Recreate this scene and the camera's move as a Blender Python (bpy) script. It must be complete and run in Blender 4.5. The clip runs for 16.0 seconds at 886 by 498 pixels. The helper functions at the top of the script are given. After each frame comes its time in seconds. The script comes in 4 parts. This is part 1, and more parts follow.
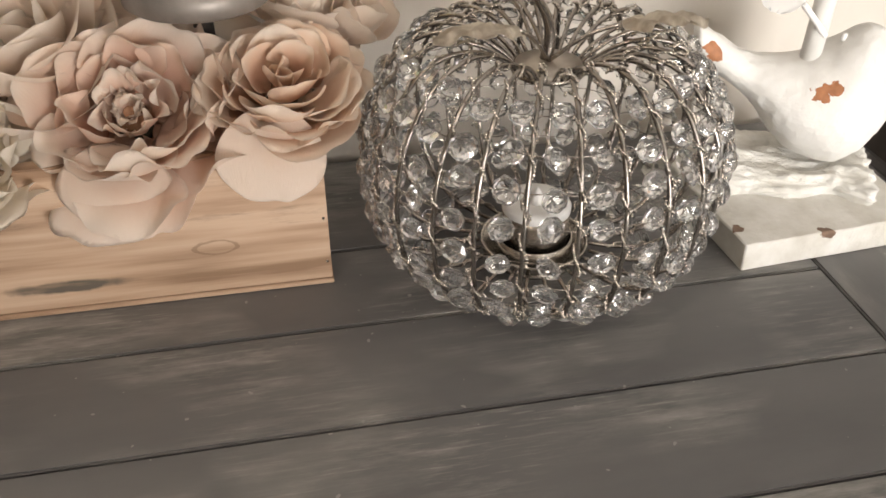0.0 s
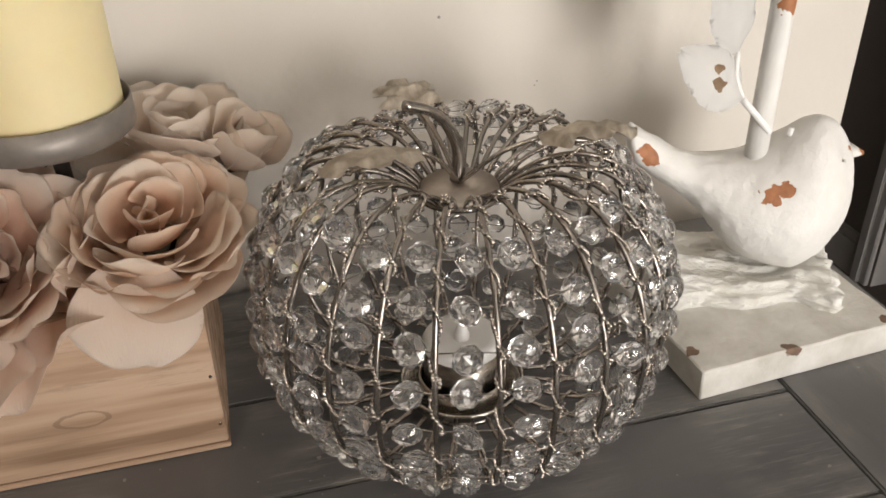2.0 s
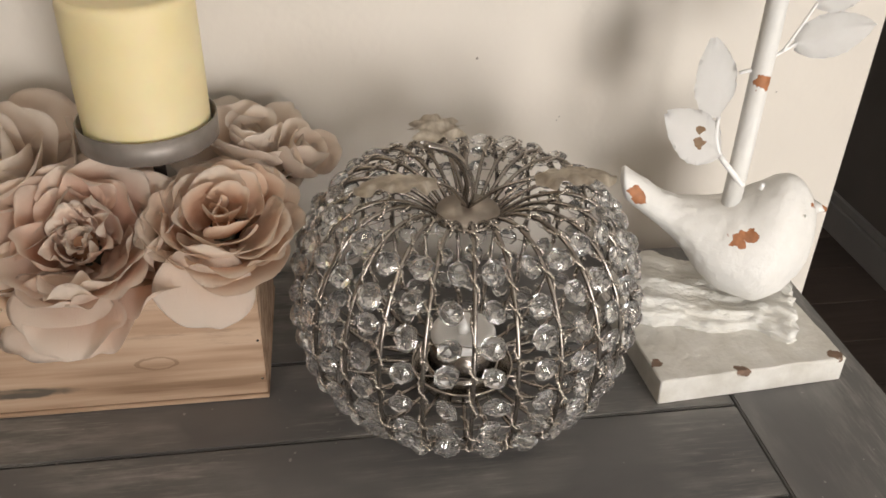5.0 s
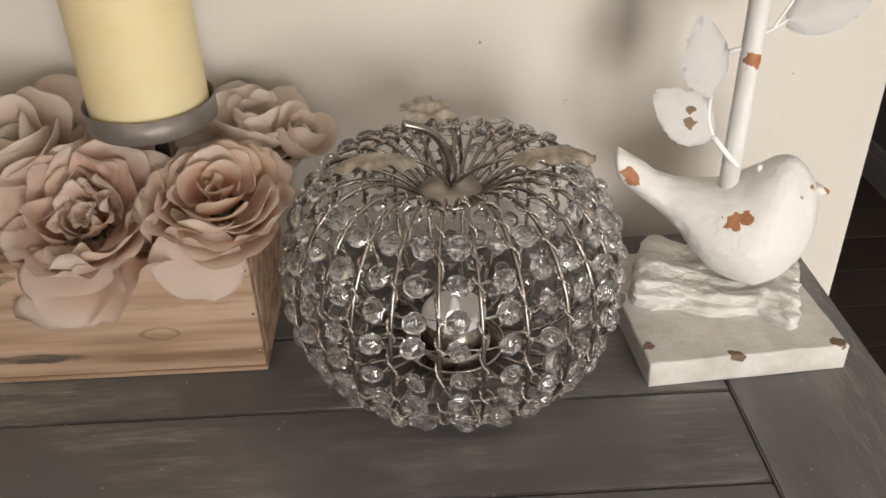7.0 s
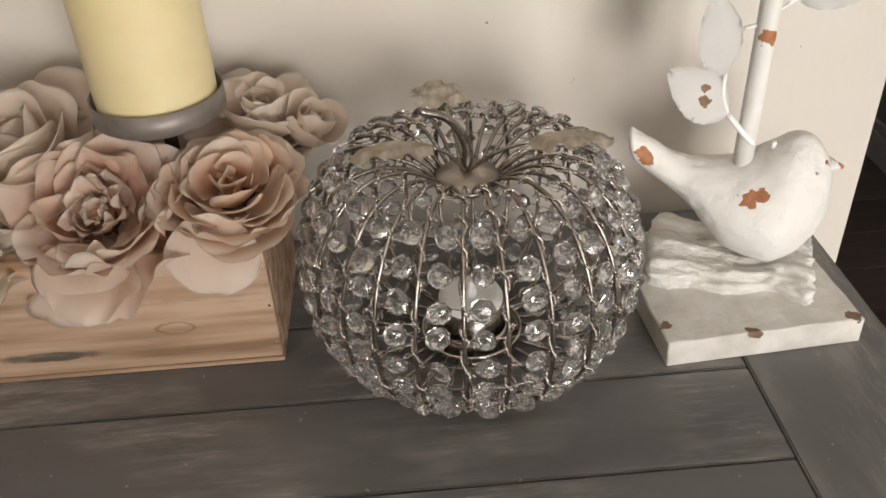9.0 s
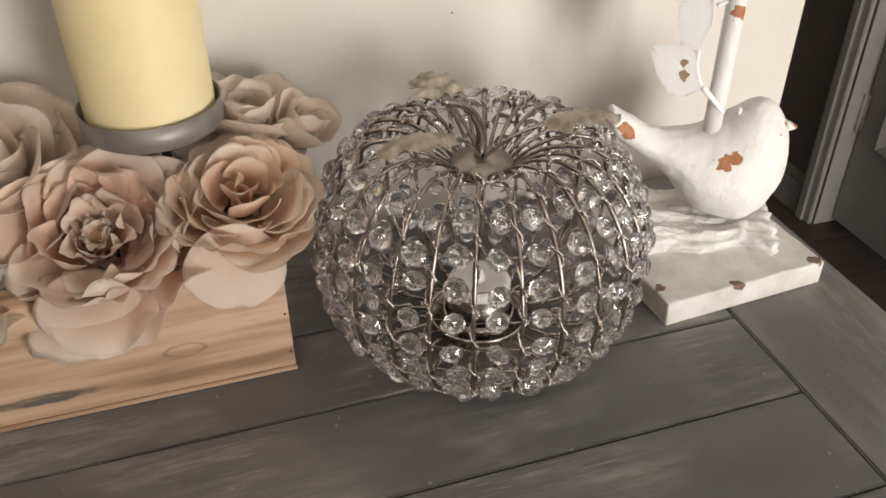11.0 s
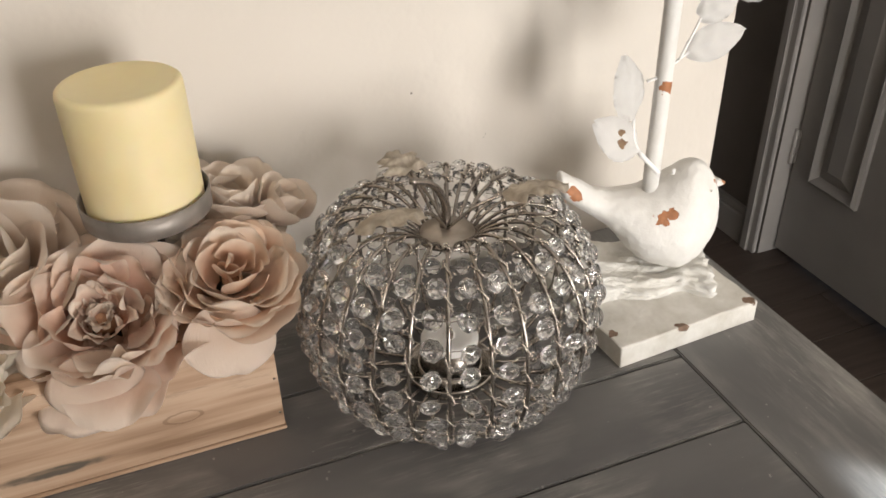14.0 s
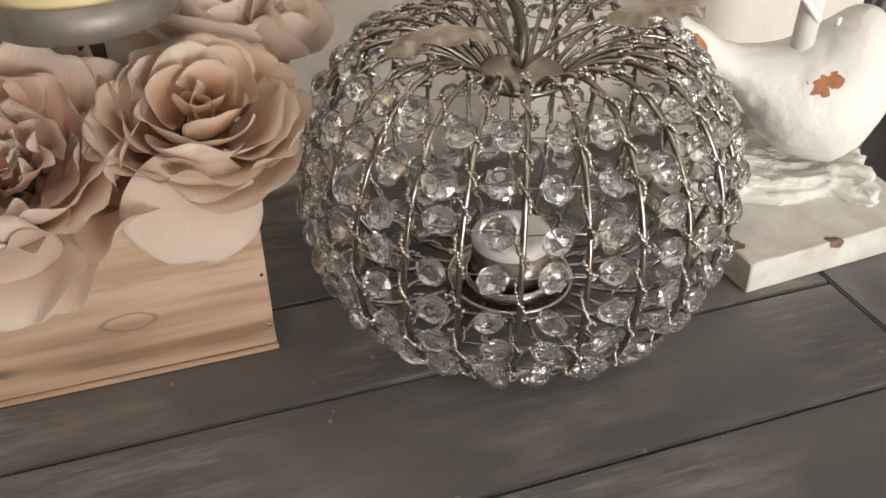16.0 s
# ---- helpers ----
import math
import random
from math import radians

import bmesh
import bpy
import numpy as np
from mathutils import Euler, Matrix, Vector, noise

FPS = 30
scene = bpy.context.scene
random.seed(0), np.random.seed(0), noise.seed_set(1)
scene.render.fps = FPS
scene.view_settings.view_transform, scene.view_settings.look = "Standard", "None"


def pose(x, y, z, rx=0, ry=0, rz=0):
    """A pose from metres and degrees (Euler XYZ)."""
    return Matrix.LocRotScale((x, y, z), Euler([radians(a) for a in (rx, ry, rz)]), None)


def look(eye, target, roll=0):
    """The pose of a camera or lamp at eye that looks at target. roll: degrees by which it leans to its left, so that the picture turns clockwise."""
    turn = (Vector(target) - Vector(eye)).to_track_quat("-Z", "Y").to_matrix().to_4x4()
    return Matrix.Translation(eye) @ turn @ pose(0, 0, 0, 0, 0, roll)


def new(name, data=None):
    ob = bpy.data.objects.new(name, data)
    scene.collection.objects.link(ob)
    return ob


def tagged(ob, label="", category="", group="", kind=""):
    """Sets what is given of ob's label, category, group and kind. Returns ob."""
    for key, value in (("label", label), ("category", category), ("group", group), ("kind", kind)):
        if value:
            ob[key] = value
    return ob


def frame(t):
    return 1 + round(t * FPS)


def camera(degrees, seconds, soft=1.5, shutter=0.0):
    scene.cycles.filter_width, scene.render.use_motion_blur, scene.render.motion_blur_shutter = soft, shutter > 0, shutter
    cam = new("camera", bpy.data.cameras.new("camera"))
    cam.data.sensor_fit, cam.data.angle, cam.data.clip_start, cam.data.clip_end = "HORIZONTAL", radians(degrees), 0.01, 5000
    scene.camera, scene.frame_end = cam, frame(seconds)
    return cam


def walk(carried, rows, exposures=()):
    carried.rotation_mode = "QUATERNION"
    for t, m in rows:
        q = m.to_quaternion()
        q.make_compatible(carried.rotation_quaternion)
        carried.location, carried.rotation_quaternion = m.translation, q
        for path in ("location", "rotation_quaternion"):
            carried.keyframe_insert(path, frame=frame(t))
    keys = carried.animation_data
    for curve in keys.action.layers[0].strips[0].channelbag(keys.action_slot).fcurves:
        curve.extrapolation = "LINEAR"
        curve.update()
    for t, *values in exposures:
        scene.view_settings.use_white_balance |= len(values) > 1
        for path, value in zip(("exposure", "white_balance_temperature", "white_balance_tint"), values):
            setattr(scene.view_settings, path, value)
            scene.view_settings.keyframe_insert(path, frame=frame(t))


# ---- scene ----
cam = camera(55.1, 16.0, 1.6)
PATH = [
    (0, (0.14, 0.114, 0.287), (0.461, 1.699, -0.889), 0.4),
    (0.5, (0.152, 0.162, 0.256), (0.563, 1.708, -0.945), 2.4),
    (1, (0.17, 0.186, 0.249), (0.59, 1.768, -0.899), 1.0),
    (1.5, (0.18, 0.19, 0.268), (0.588, 1.821, -0.815), -0.7),
    (2, (0.182, 0.175, 0.282), (0.594, 1.831, -0.761), -1.6),
    (2.5, (0.178, 0.16, 0.287), (0.587, 1.826, -0.742), -1.7),
    (3, (0.186, 0.145, 0.3), (0.581, 1.814, -0.729), -1.5),
    (3.5, (0.184, 0.122, 0.311), (0.571, 1.794, -0.717), -1.7),
    (6, (0.225, 0.089, 0.35), (0.324, 1.742, -0.772), 0.0),
    (6.5, (0.243, 0.071, 0.349), (0.279, 1.745, -0.745), -2.2),
    (7, (0.253, 0.087, 0.337), (0.292, 1.764, -0.752), -2.0),
    (7.5, (0.252, 0.126, 0.301), (0.294, 1.794, -0.802), -1.8),
    (8, (0.265, 0.155, 0.289), (0.303, 1.8, -0.849), -3.0),
    (8.5, (0.263, 0.146, 0.298), (0.311, 1.786, -0.847), -3.4),
    (9, (0.236, 0.095, 0.343), (0.306, 1.732, -0.803), -3.0),
    (11.5, (0.12, 0.117, 0.346), (0.641, 1.657, -0.818), -0.3),
    (12, (0.119, 0.122, 0.351), (0.636, 1.678, -0.795), -0.6),
    (12.5, (0.115, 0.104, 0.37), (0.654, 1.677, -0.742), -1.1),
    (13, (0.114, 0.089, 0.393), (0.705, 1.654, -0.703), -1.0),
    (13.5, (0.115, 0.065, 0.403), (0.719, 1.639, -0.673), -1.9),
    (14, (0.11, 0.081, 0.385), (0.707, 1.649, -0.703), -1.4),
    (14.5, (0.114, 0.136, 0.321), (0.663, 1.722, -0.767), -0.5),
    (15, (0.12, 0.169, 0.287), (0.663, 1.747, -0.815), 0.4),
    (15.5, (0.13, 0.181, 0.27), (0.678, 1.739, -0.858), 0.3),
    (16, (0.134, 0.189, 0.26), (0.649, 1.728, -0.91), 0.1),
]
walk(cam, [(t, look(eye, target, roll)) for t, eye, target, roll in PATH],
     exposures=[(0, 0.28), (0.5, 0.0), (1.0, -0.1), (1.5, -0.08), (3.5, -0.07), (6, -0.13), (8, -0.2), (8.5, -0.2), (9, -0.14), (11.5, 0.05), (14, 0.08), (15, -0.01), (15.5, -0.01), (16, 0.07)])

# ---- world and lights ----
world = bpy.data.worlds.new("daylight")
scene.world = world
world.use_nodes = True
wn = world.node_tree.nodes
sky = wn.new("ShaderNodeTexSky")
sky.sky_type, sky.sun_disc, sky.sun_elevation, sky.sun_rotation = "NISHITA", False, radians(35), radians(160)
world.node_tree.links.new(sky.outputs[0], wn["Background"].inputs[0])
wn["Background"].inputs[1].default_value = 0.08


def area_lamp(name, m, w, h, watts, color):
    data = bpy.data.lights.new(name, "AREA")
    data.shape, data.size, data.size_y, data.energy, data.color = "RECTANGLE", w, h, watts, color
    ob = new(name, data)
    ob.matrix_world = m
    return ob


area_lamp("window_light", look((1.2, -2.93, 0.22), (0.35, 0.6, 0.05)), 1.3, 1.7, 128, (1.0, 0.963, 0.925))
# warm overhead fill, added; its source is never in view
area_lamp("warm_fill_light", look((-0.5, -0.45, 1.58), (-0.5, -0.45, 0)), 0.4, 0.4, 6, (1.0, 0.86, 0.72))


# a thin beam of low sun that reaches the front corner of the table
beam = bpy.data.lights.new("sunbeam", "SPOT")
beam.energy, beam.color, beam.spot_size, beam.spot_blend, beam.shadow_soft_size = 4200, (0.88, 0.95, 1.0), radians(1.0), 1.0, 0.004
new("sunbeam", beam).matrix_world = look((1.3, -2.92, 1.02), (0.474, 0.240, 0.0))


# ---- materials ----
FLOOR_Z, CEIL_Z, WALL_Y, WALL_X = -0.76, 1.68, 0.62, 0.573


def nodes_of(name):
    m = bpy.data.materials.new(name)
    m.use_nodes = True
    t = m.node_tree
    return m, t, t.nodes["Principled BSDF"], t.nodes.new("ShaderNodeTexCoord")


def noise_tex(t, coord, scale, detail=4, stretch=(1, 1, 1), rough=0.55):
    mp = t.nodes.new("ShaderNodeMapping")
    mp.inputs["Scale"].default_value = stretch
    t.links.new(coord, mp.inputs[0])
    n = t.nodes.new("ShaderNodeTexNoise")
    n.inputs["Scale"].default_value, n.inputs["Detail"].default_value, n.inputs["Roughness"].default_value = scale, detail, rough
    t.links.new(mp.outputs[0], n.inputs["Vector"])
    return n.outputs[0]


def ramp(t, fac, stops):
    r = t.nodes.new("ShaderNodeValToRGB")
    e = r.color_ramp.elements
    while len(e) < len(stops):
        e.new(0.5)
    for k, (p, c) in zip(e, stops):
        k.position, k.color = p, (*c, 1)
    t.links.new(fac, r.inputs[0])
    return r.outputs[0]


def mix(t, fac, a, b, blend="MIX"):
    n = t.nodes.new("ShaderNodeMix")
    n.data_type, n.blend_type = "RGBA", blend
    for sock, v in ((n.inputs[0], fac), (n.inputs[6], a), (n.inputs[7], b)):
        if isinstance(v, (int, float)):
            sock.default_value = v
        elif isinstance(v, tuple):
            sock.default_value = (*v, 1)
        else:
            t.links.new(v, sock)
    return n.outputs[2]


def math_node(t, op, a, b=0.0):
    n = t.nodes.new("ShaderNodeMath")
    n.operation = op
    for sock, v in zip(n.inputs, (a, b)):
        if isinstance(v, (int, float)):
            sock.default_value = v
        else:
            t.links.new(v, sock)
    return n.outputs[0]


def bump(t, bsdf, height, strength, distance=0.001, after=None):
    b = t.nodes.new("ShaderNodeBump")
    b.inputs["Strength"].default_value, b.inputs["Distance"].default_value = strength, distance
    t.links.new(height, b.inputs["Height"])
    if after:
        t.links.new(after, b.inputs["Normal"])
    t.links.new(b.outputs[0], bsdf.inputs["Normal"])
    return b.outputs[0]


def plain(name, c1, c2, scale=40, rough=0.6, metal=0.0, bumps=0.2, bscale=200, stretch=(1, 1, 1), dist=0.0006):
    m, t, bsdf, co = nodes_of(name)
    n = noise_tex(t, co.outputs["Object"], scale, 5, stretch)
    t.links.new(ramp(t, n, [(0.35, c1), (0.65, c2)]), bsdf.inputs["Base Color"])
    bsdf.inputs["Roughness"].default_value, bsdf.inputs["Metallic"].default_value = rough, metal
    if bumps:
        bump(t, bsdf, noise_tex(t, co.outputs["Object"], bscale, 3, stretch), bumps, dist)
    return m


def chipped(name, base1, base2, spots, chip=(0.42, 0.17, 0.07), bscale=130, bumps=0.35, dist=0.0012, stretch=(1, 1, 1)):
    """White paint flaked off in a few places down to what is under it: spots are (x, y, z, radius) in the part's own space."""
    m, t, bsdf, co = nodes_of(name)
    obj = co.outputs["Object"]
    n = noise_tex(t, obj, 60, 5, stretch)
    col = ramp(t, n, [(0.3, base1), (0.7, base2)])
    wob = noise_tex(t, obj, 140, 3)
    mask = None
    for x, y, z, r in spots:
        d = t.nodes.new("ShaderNodeVectorMath")
        d.operation = "DISTANCE"
        t.links.new(obj, d.inputs[0])
        d.inputs[1].default_value = (x, y, z)
        f = math_node(t, "ADD", d.outputs["Value"], math_node(t, "MULTIPLY", math_node(t, "SUBTRACT", wob, 0.5), r * 3.2))
        f = math_node(t, "LESS_THAN", f, r)
        mask = f if mask is None else math_node(t, "MAXIMUM", mask, f)
    if mask is not None:
        under = ramp(t, noise_tex(t, obj, 220, 3), [(0.35, tuple(c * 0.7 for c in chip)), (0.65, chip)])
        col = mix(t, mask, col, under)
    t.links.new(col, bsdf.inputs["Base Color"])
    bsdf.inputs["Roughness"].default_value = 0.62
    h = noise_tex(t, obj, bscale, 4, stretch)
    if mask is not None:
        h = math_node(t, "SUBTRACT", h, math_node(t, "MULTIPLY", mask, 0.6))
    bump(t, bsdf, h, bumps, dist)
    return m


def table_paint(name, p0, p1, g=1.0):
    m, t, bsdf, co = nodes_of(name)
    obj = co.outputs["Object"]
    info = t.nodes.new("ShaderNodeObjectInfo")
    shift = t.nodes.new("ShaderNodeVectorMath")
    shift.operation = "ADD"
    comb = t.nodes.new("ShaderNodeCombineXYZ")
    t.links.new(math_node(t, "MULTIPLY", info.outputs["Random"], 7.0), comb.inputs[0])
    t.links.new(obj, shift.inputs[0])
    t.links.new(comb.outputs[0], shift.inputs[1])
    v = shift.outputs[0]
    base = ramp(t, noise_tex(t, v, 6, 5, (1, 3, 1)), [(0.3, (0.108 * g, 0.106 * g, 0.106 * g)), (0.7, (0.155 * g, 0.151 * g, 0.148 * g))])
    streak = noise_tex(t, v, 9, 8, (1, 5, 1), 0.7)
    patch = noise_tex(t, v, 7, 3, (1, 1.6, 1))
    wear = math_node(t, "MULTIPLY", ramp(t, streak, [(0.44, (0, 0, 0)), (0.68, (1, 1, 1))]), ramp(t, patch, [(p0, (0, 0, 0)), (p1, (1, 1, 1))]))
    scratch = math_node(t, "MULTIPLY", ramp(t, noise_tex(t, v, 60, 4, (0.6, 9, 1)), [(0.55, (0, 0, 0)), (0.7, (1, 1, 1))]), ramp(t, patch, [(0.46, (0, 0, 0)), (0.6, (1, 1, 1))]))
    wear = math_node(t, "ADD", math_node(t, "MULTIPLY", wear, 0.85), math_node(t, "MULTIPLY", scratch, 0.4))
    speck = ramp(t, noise_tex(t, v, 170, 1), [(0.755, (0, 0, 0)), (0.77, (1, 1, 1))])
    wear = math_node(t, "MAXIMUM", wear, math_node(t, "MULTIPLY", speck, 0.5))
    t.links.new(mix(t, wear, base, (0.42, 0.40, 0.37)), bsdf.inputs["Base Color"])
    t.links.new(math_node(t, "ADD", math_node(t, "MULTIPLY", noise_tex(t, v, 14, 4, (1, 4, 1)), 0.2), 0.38), bsdf.inputs["Roughness"])
    bump(t, bsdf, noise_tex(t, v, 90, 4, (0.25, 2.5, 1)), 0.12, 0.0008)
    return m


def pine():
    m, t, bsdf, co = nodes_of("raw_pine")
    obj = co.outputs["Object"]
    warp = noise_tex(t, obj, 5, 2)
    grain = noise_tex(t, obj, 5, 5, (1.0, 17, 17), 0.55)
    fine = noise_tex(t, obj, 30, 5, (0.7, 24, 24), 0.7)
    col = ramp(t, grain, [(0.36, (0.25, 0.15, 0.088)), (0.45, (0.40, 0.262, 0.172)), (0.52, (0.49, 0.34, 0.232)), (0.62, (0.57, 0.415, 0.30))])
    col = mix(t, math_node(t, "MULTIPLY", fine, 0.35), col, mix(t, warp, (0.29, 0.19, 0.12), (0.40, 0.27, 0.185)))
    stain = math_node(t, "MULTIPLY", ramp(t, noise_tex(t, obj, 9, 6, (1.0, 9, 9), 0.7), [(0.60, (0, 0, 0)), (0.72, (1, 1, 1))]), 0.65)
    col = mix(t, stain, col, (0.16, 0.11, 0.075))
    sep = t.nodes.new("ShaderNodeSeparateXYZ")
    t.links.new(obj, sep.inputs[0])

    def oval(x, z, a, b):
        ex = math_node(t, "POWER", math_node(t, "DIVIDE", math_node(t, "ABSOLUTE", math_node(t, "SUBTRACT", sep.outputs[0], x)), a), 2.0)
        ez = math_node(t, "POWER", math_node(t, "DIVIDE", math_node(t, "ABSOLUTE", math_node(t, "SUBTRACT", sep.outputs[2], z)), b), 2.0)
        d = math_node(t, "SQRT", math_node(t, "ADD", ex, ez))
        return math_node(t, "ADD", d, math_node(t, "MULTIPLY", math_node(t, "SUBTRACT", noise_tex(t, obj, 70, 4), 0.5), 0.9))

    ring = math_node(t, "LESS_THAN", math_node(t, "ABSOLUTE", math_node(t, "SUBTRACT", oval(0.1748, 0.031, 0.0105, 0.0038), 1.0)), 0.13)
    col = mix(t, math_node(t, "MULTIPLY", ring, 0.55), col, (0.20, 0.12, 0.07))
    smear = ramp(t, oval(0.098, 0.0165, 0.034, 0.0042), [(0.6, (1, 1, 1)), (1.15, (0, 0, 0))])
    col = mix(t, math_node(t, "MULTIPLY", smear, math_node(t, "MULTIPLY", noise_tex(t, obj, 40, 5, (1, 8, 8)), 1.9)), col, (0.11, 0.09, 0.07))
    t.links.new(col, bsdf.inputs["Base Color"])
    bsdf.inputs["Roughness"].default_value = 0.6
    bump(t, bsdf, fine, 0.2, 0.0006)
    return m


def petal_cloth(name, edge, body, heart):
    """Silk petals: the dye runs from the heart to the pale edge along the petal's own length; the rim stop paints a
    highlight.
    """
    m, t, bsdf, co = nodes_of(name)
    # edge dye pushed paler, a painted highlight along the petal's rim
    rim = tuple(0.45 * c + 0.55 * d for c, d in zip(edge, (0.95, 0.89, 0.82)))
    sep = t.nodes.new("ShaderNodeSeparateXYZ")
    t.links.new(co.outputs["UV"], sep.inputs[0])
    info = t.nodes.new("ShaderNodeObjectInfo")
    n = noise_tex(t, co.outputs["Object"], 45, 4)
    v = math_node(t, "ADD", sep.outputs[1], math_node(t, "MULTIPLY", math_node(t, "SUBTRACT", n, 0.5), 0.5))
    v = math_node(t, "ADD", v, math_node(t, "MULTIPLY", math_node(t, "SUBTRACT", info.outputs["Random"], 0.5), 0.35))
    col = ramp(t, v, [(0.08, heart), (0.42, body), (0.80, edge), (0.97, rim)])
    t.links.new(col, bsdf.inputs["Base Color"])
    bsdf.inputs["Roughness"].default_value = 0.85
    bsdf.inputs["Sheen Weight"].default_value = 0.15
    veins = noise_tex(t, co.outputs["UV"], 9, 4, (6, 0.7, 1))
    weave = noise_tex(t, co.outputs["Object"], 900, 2)
    first = bump(t, bsdf, veins, 0.4, 0.0012)
    bump(t, bsdf, weave, 0.15, 0.0004, first)
    tr = t.nodes.new("ShaderNodeBsdfTranslucent")
    t.links.new(col, tr.inputs[0])
    ms = t.nodes.new("ShaderNodeMixShader")
    ms.inputs[0].default_value = 0.30
    t.links.new(bsdf.outputs[0], ms.inputs[1])
    t.links.new(tr.outputs[0], ms.inputs[2])
    t.links.new(ms.outputs[0], t.nodes["Material Output"].inputs[0])
    return m


def wall_paint():
    m, t, bsdf, co = nodes_of("cream_textured_wall_paint")
    obj = co.outputs["Object"]
    col = ramp(t, noise_tex(t, obj, 3, 4), [(0.3, (0.605, 0.56, 0.50)), (0.7, (0.675, 0.63, 0.57))])
    for x, z, r in ((0.294, 0.149, 0.0009), (0.1, 0.262, 0.0007), (0.505, 0.118, 0.0006), (0.352, 0.106, 0.0005), (0.3505, 0.1035, 0.0005)):
        d = t.nodes.new("ShaderNodeVectorMath")
        d.operation = "DISTANCE"
        t.links.new(obj, d.inputs[0])
        d.inputs[1].default_value = (x, WALL_Y, z)
        col = mix(t, math_node(t, "MULTIPLY", math_node(t, "LESS_THAN", d.outputs["Value"], r), 0.7), col, (0.12, 0.10, 0.08))
    t.links.new(col, bsdf.inputs["Base Color"])
    bsdf.inputs["Roughness"].default_value = 0.75
    blobs = ramp(t, noise_tex(t, obj, 26, 3), [(0.42, (0, 0, 0)), (0.6, (1, 1, 1))])
    first = bump(t, bsdf, blobs, 0.10, 0.003)
    bump(t, bsdf, noise_tex(t, obj, 120, 4), 0.12, 0.0015, first)
    return m


def wax():
    m, t, bsdf, co = nodes_of("yellow_candle_wax")
    n = noise_tex(t, co.outputs["Object"], 22, 4)
    t.links.new(ramp(t, n, [(0.3, (0.74, 0.63, 0.35)), (0.7, (0.79, 0.69, 0.43))]), bsdf.inputs["Base Color"])
    bsdf.inputs["Roughness"].default_value = 0.58
    bsdf.inputs["Subsurface Weight"].default_value = 0.35
    bsdf.inputs["Subsurface Radius"].default_value = (0.012, 0.008, 0.003)
    bump(t, bsdf, noise_tex(t, co.outputs["Object"], 60, 3), 0.08, 0.001)
    return m


def crystal_glass():
    m, t, bsdf, co = nodes_of("cut_crystal")
    bsdf.inputs["Base Color"].default_value = (0.96, 0.965, 0.97, 1)
    bsdf.inputs["Transmission Weight"].default_value = 0.965
    bsdf.inputs["Roughness"].default_value = 0.02
    bsdf.inputs["IOR"].default_value = 1.5
    return m


def dark_floor():
    m, t, bsdf, co = nodes_of("dark_wood_floor")
    info = t.nodes.new("ShaderNodeObjectInfo")
    shift = t.nodes.new("ShaderNodeVectorMath")
    shift.operation = "ADD"
    t.links.new(co.outputs["Object"], shift.inputs[0])
    comb = t.nodes.new("ShaderNodeCombineXYZ")
    for k in range(3):
        t.links.new(math_node(t, "MULTIPLY", info.outputs["Random"], 11.0), comb.inputs[k])
    t.links.new(comb.outputs[0], shift.inputs[1])
    g = noise_tex(t, shift.outputs[0], 4, 7, (1, 12, 1), 0.65)
    g = math_node(t, "ADD", math_node(t, "MULTIPLY", g, 0.75), math_node(t, "MULTIPLY", info.outputs["Random"], 0.25))
    t.links.new(ramp(t, g, [(0.3, (0.035, 0.025, 0.020)), (0.7, (0.085, 0.062, 0.050))]), bsdf.inputs["Base Color"])
    bsdf.inputs["Roughness"].default_value = 0.5
    bump(t, bsdf, g, 0.2, 0.001)
    return m


M_TABLE = table_paint("worn_grey_table_paint", 0.45, 0.62)
# end boards: more wear, and a base lifted for the brighter light there
M_TABLE_END = table_paint("scuffed_lit_table_paint", 0.38, 0.58, 1.2)
M_PINE = pine()
M_WALL = wall_paint()
M_WAX = wax()
M_CRYSTAL = crystal_glass()
M_FLOOR = dark_floor()
# door and trim are greyed so that their colour carries the weak light there
M_DOOR = plain("dimmed_door_paint", (0.28, 0.268, 0.255), (0.32, 0.305, 0.29), 6, 0.5, 0, 0.08, 90)
M_TRIM = plain("dimmed_trim_paint", (0.34, 0.325, 0.31), (0.39, 0.37, 0.35), 8, 0.5, 0, 0.05, 90)
# the hall's dimness is part of this wall colour
M_HALL = plain("dimmed_hall_paint", (0.19, 0.17, 0.15), (0.22, 0.195, 0.175), 5, 0.8, 0, 0.2, 90, dist=0.002)
M_CEIL = plain("white_ceiling_paint", (0.74, 0.73, 0.71), (0.79, 0.78, 0.76), 5, 0.9, 0, 0.2, 60)
M_STEEL = plain("tarnished_silver_wire", (0.25, 0.222, 0.197), (0.41, 0.375, 0.34), 160, 0.25, 1.0, 0.15, 700)
M_BEADS = plain("bright_silver_beads", (0.42, 0.385, 0.345), (0.62, 0.58, 0.53), 300, 0.2, 1.0, 0)
M_CUP = plain("polished_silver_cup", (0.46, 0.43, 0.39), (0.56, 0.53, 0.49), 60, 0.2, 1.0, 0.05, 300)
M_LEAFMETAL = plain("champagne_leaf_metal", (0.52, 0.44, 0.34), (0.86, 0.79, 0.68), 130, 0.5, 0.15, 0.4, 200, (1.4, 0.45, 1), 0.001)
M_TRAY = plain("brushed_grey_tray_metal", (0.21, 0.185, 0.165), (0.29, 0.26, 0.235), 50, 0.5, 0.5, 0.2, 240)
M_HUB = plain("tan_silver_plate", (0.40, 0.355, 0.305), (0.52, 0.47, 0.41), 90, 0.42, 0.8, 0.1, 300)
M_IRON = plain("dark_iron", (0.03, 0.026, 0.023), (0.055, 0.048, 0.042), 60, 0.6, 0.5, 0.3, 200)
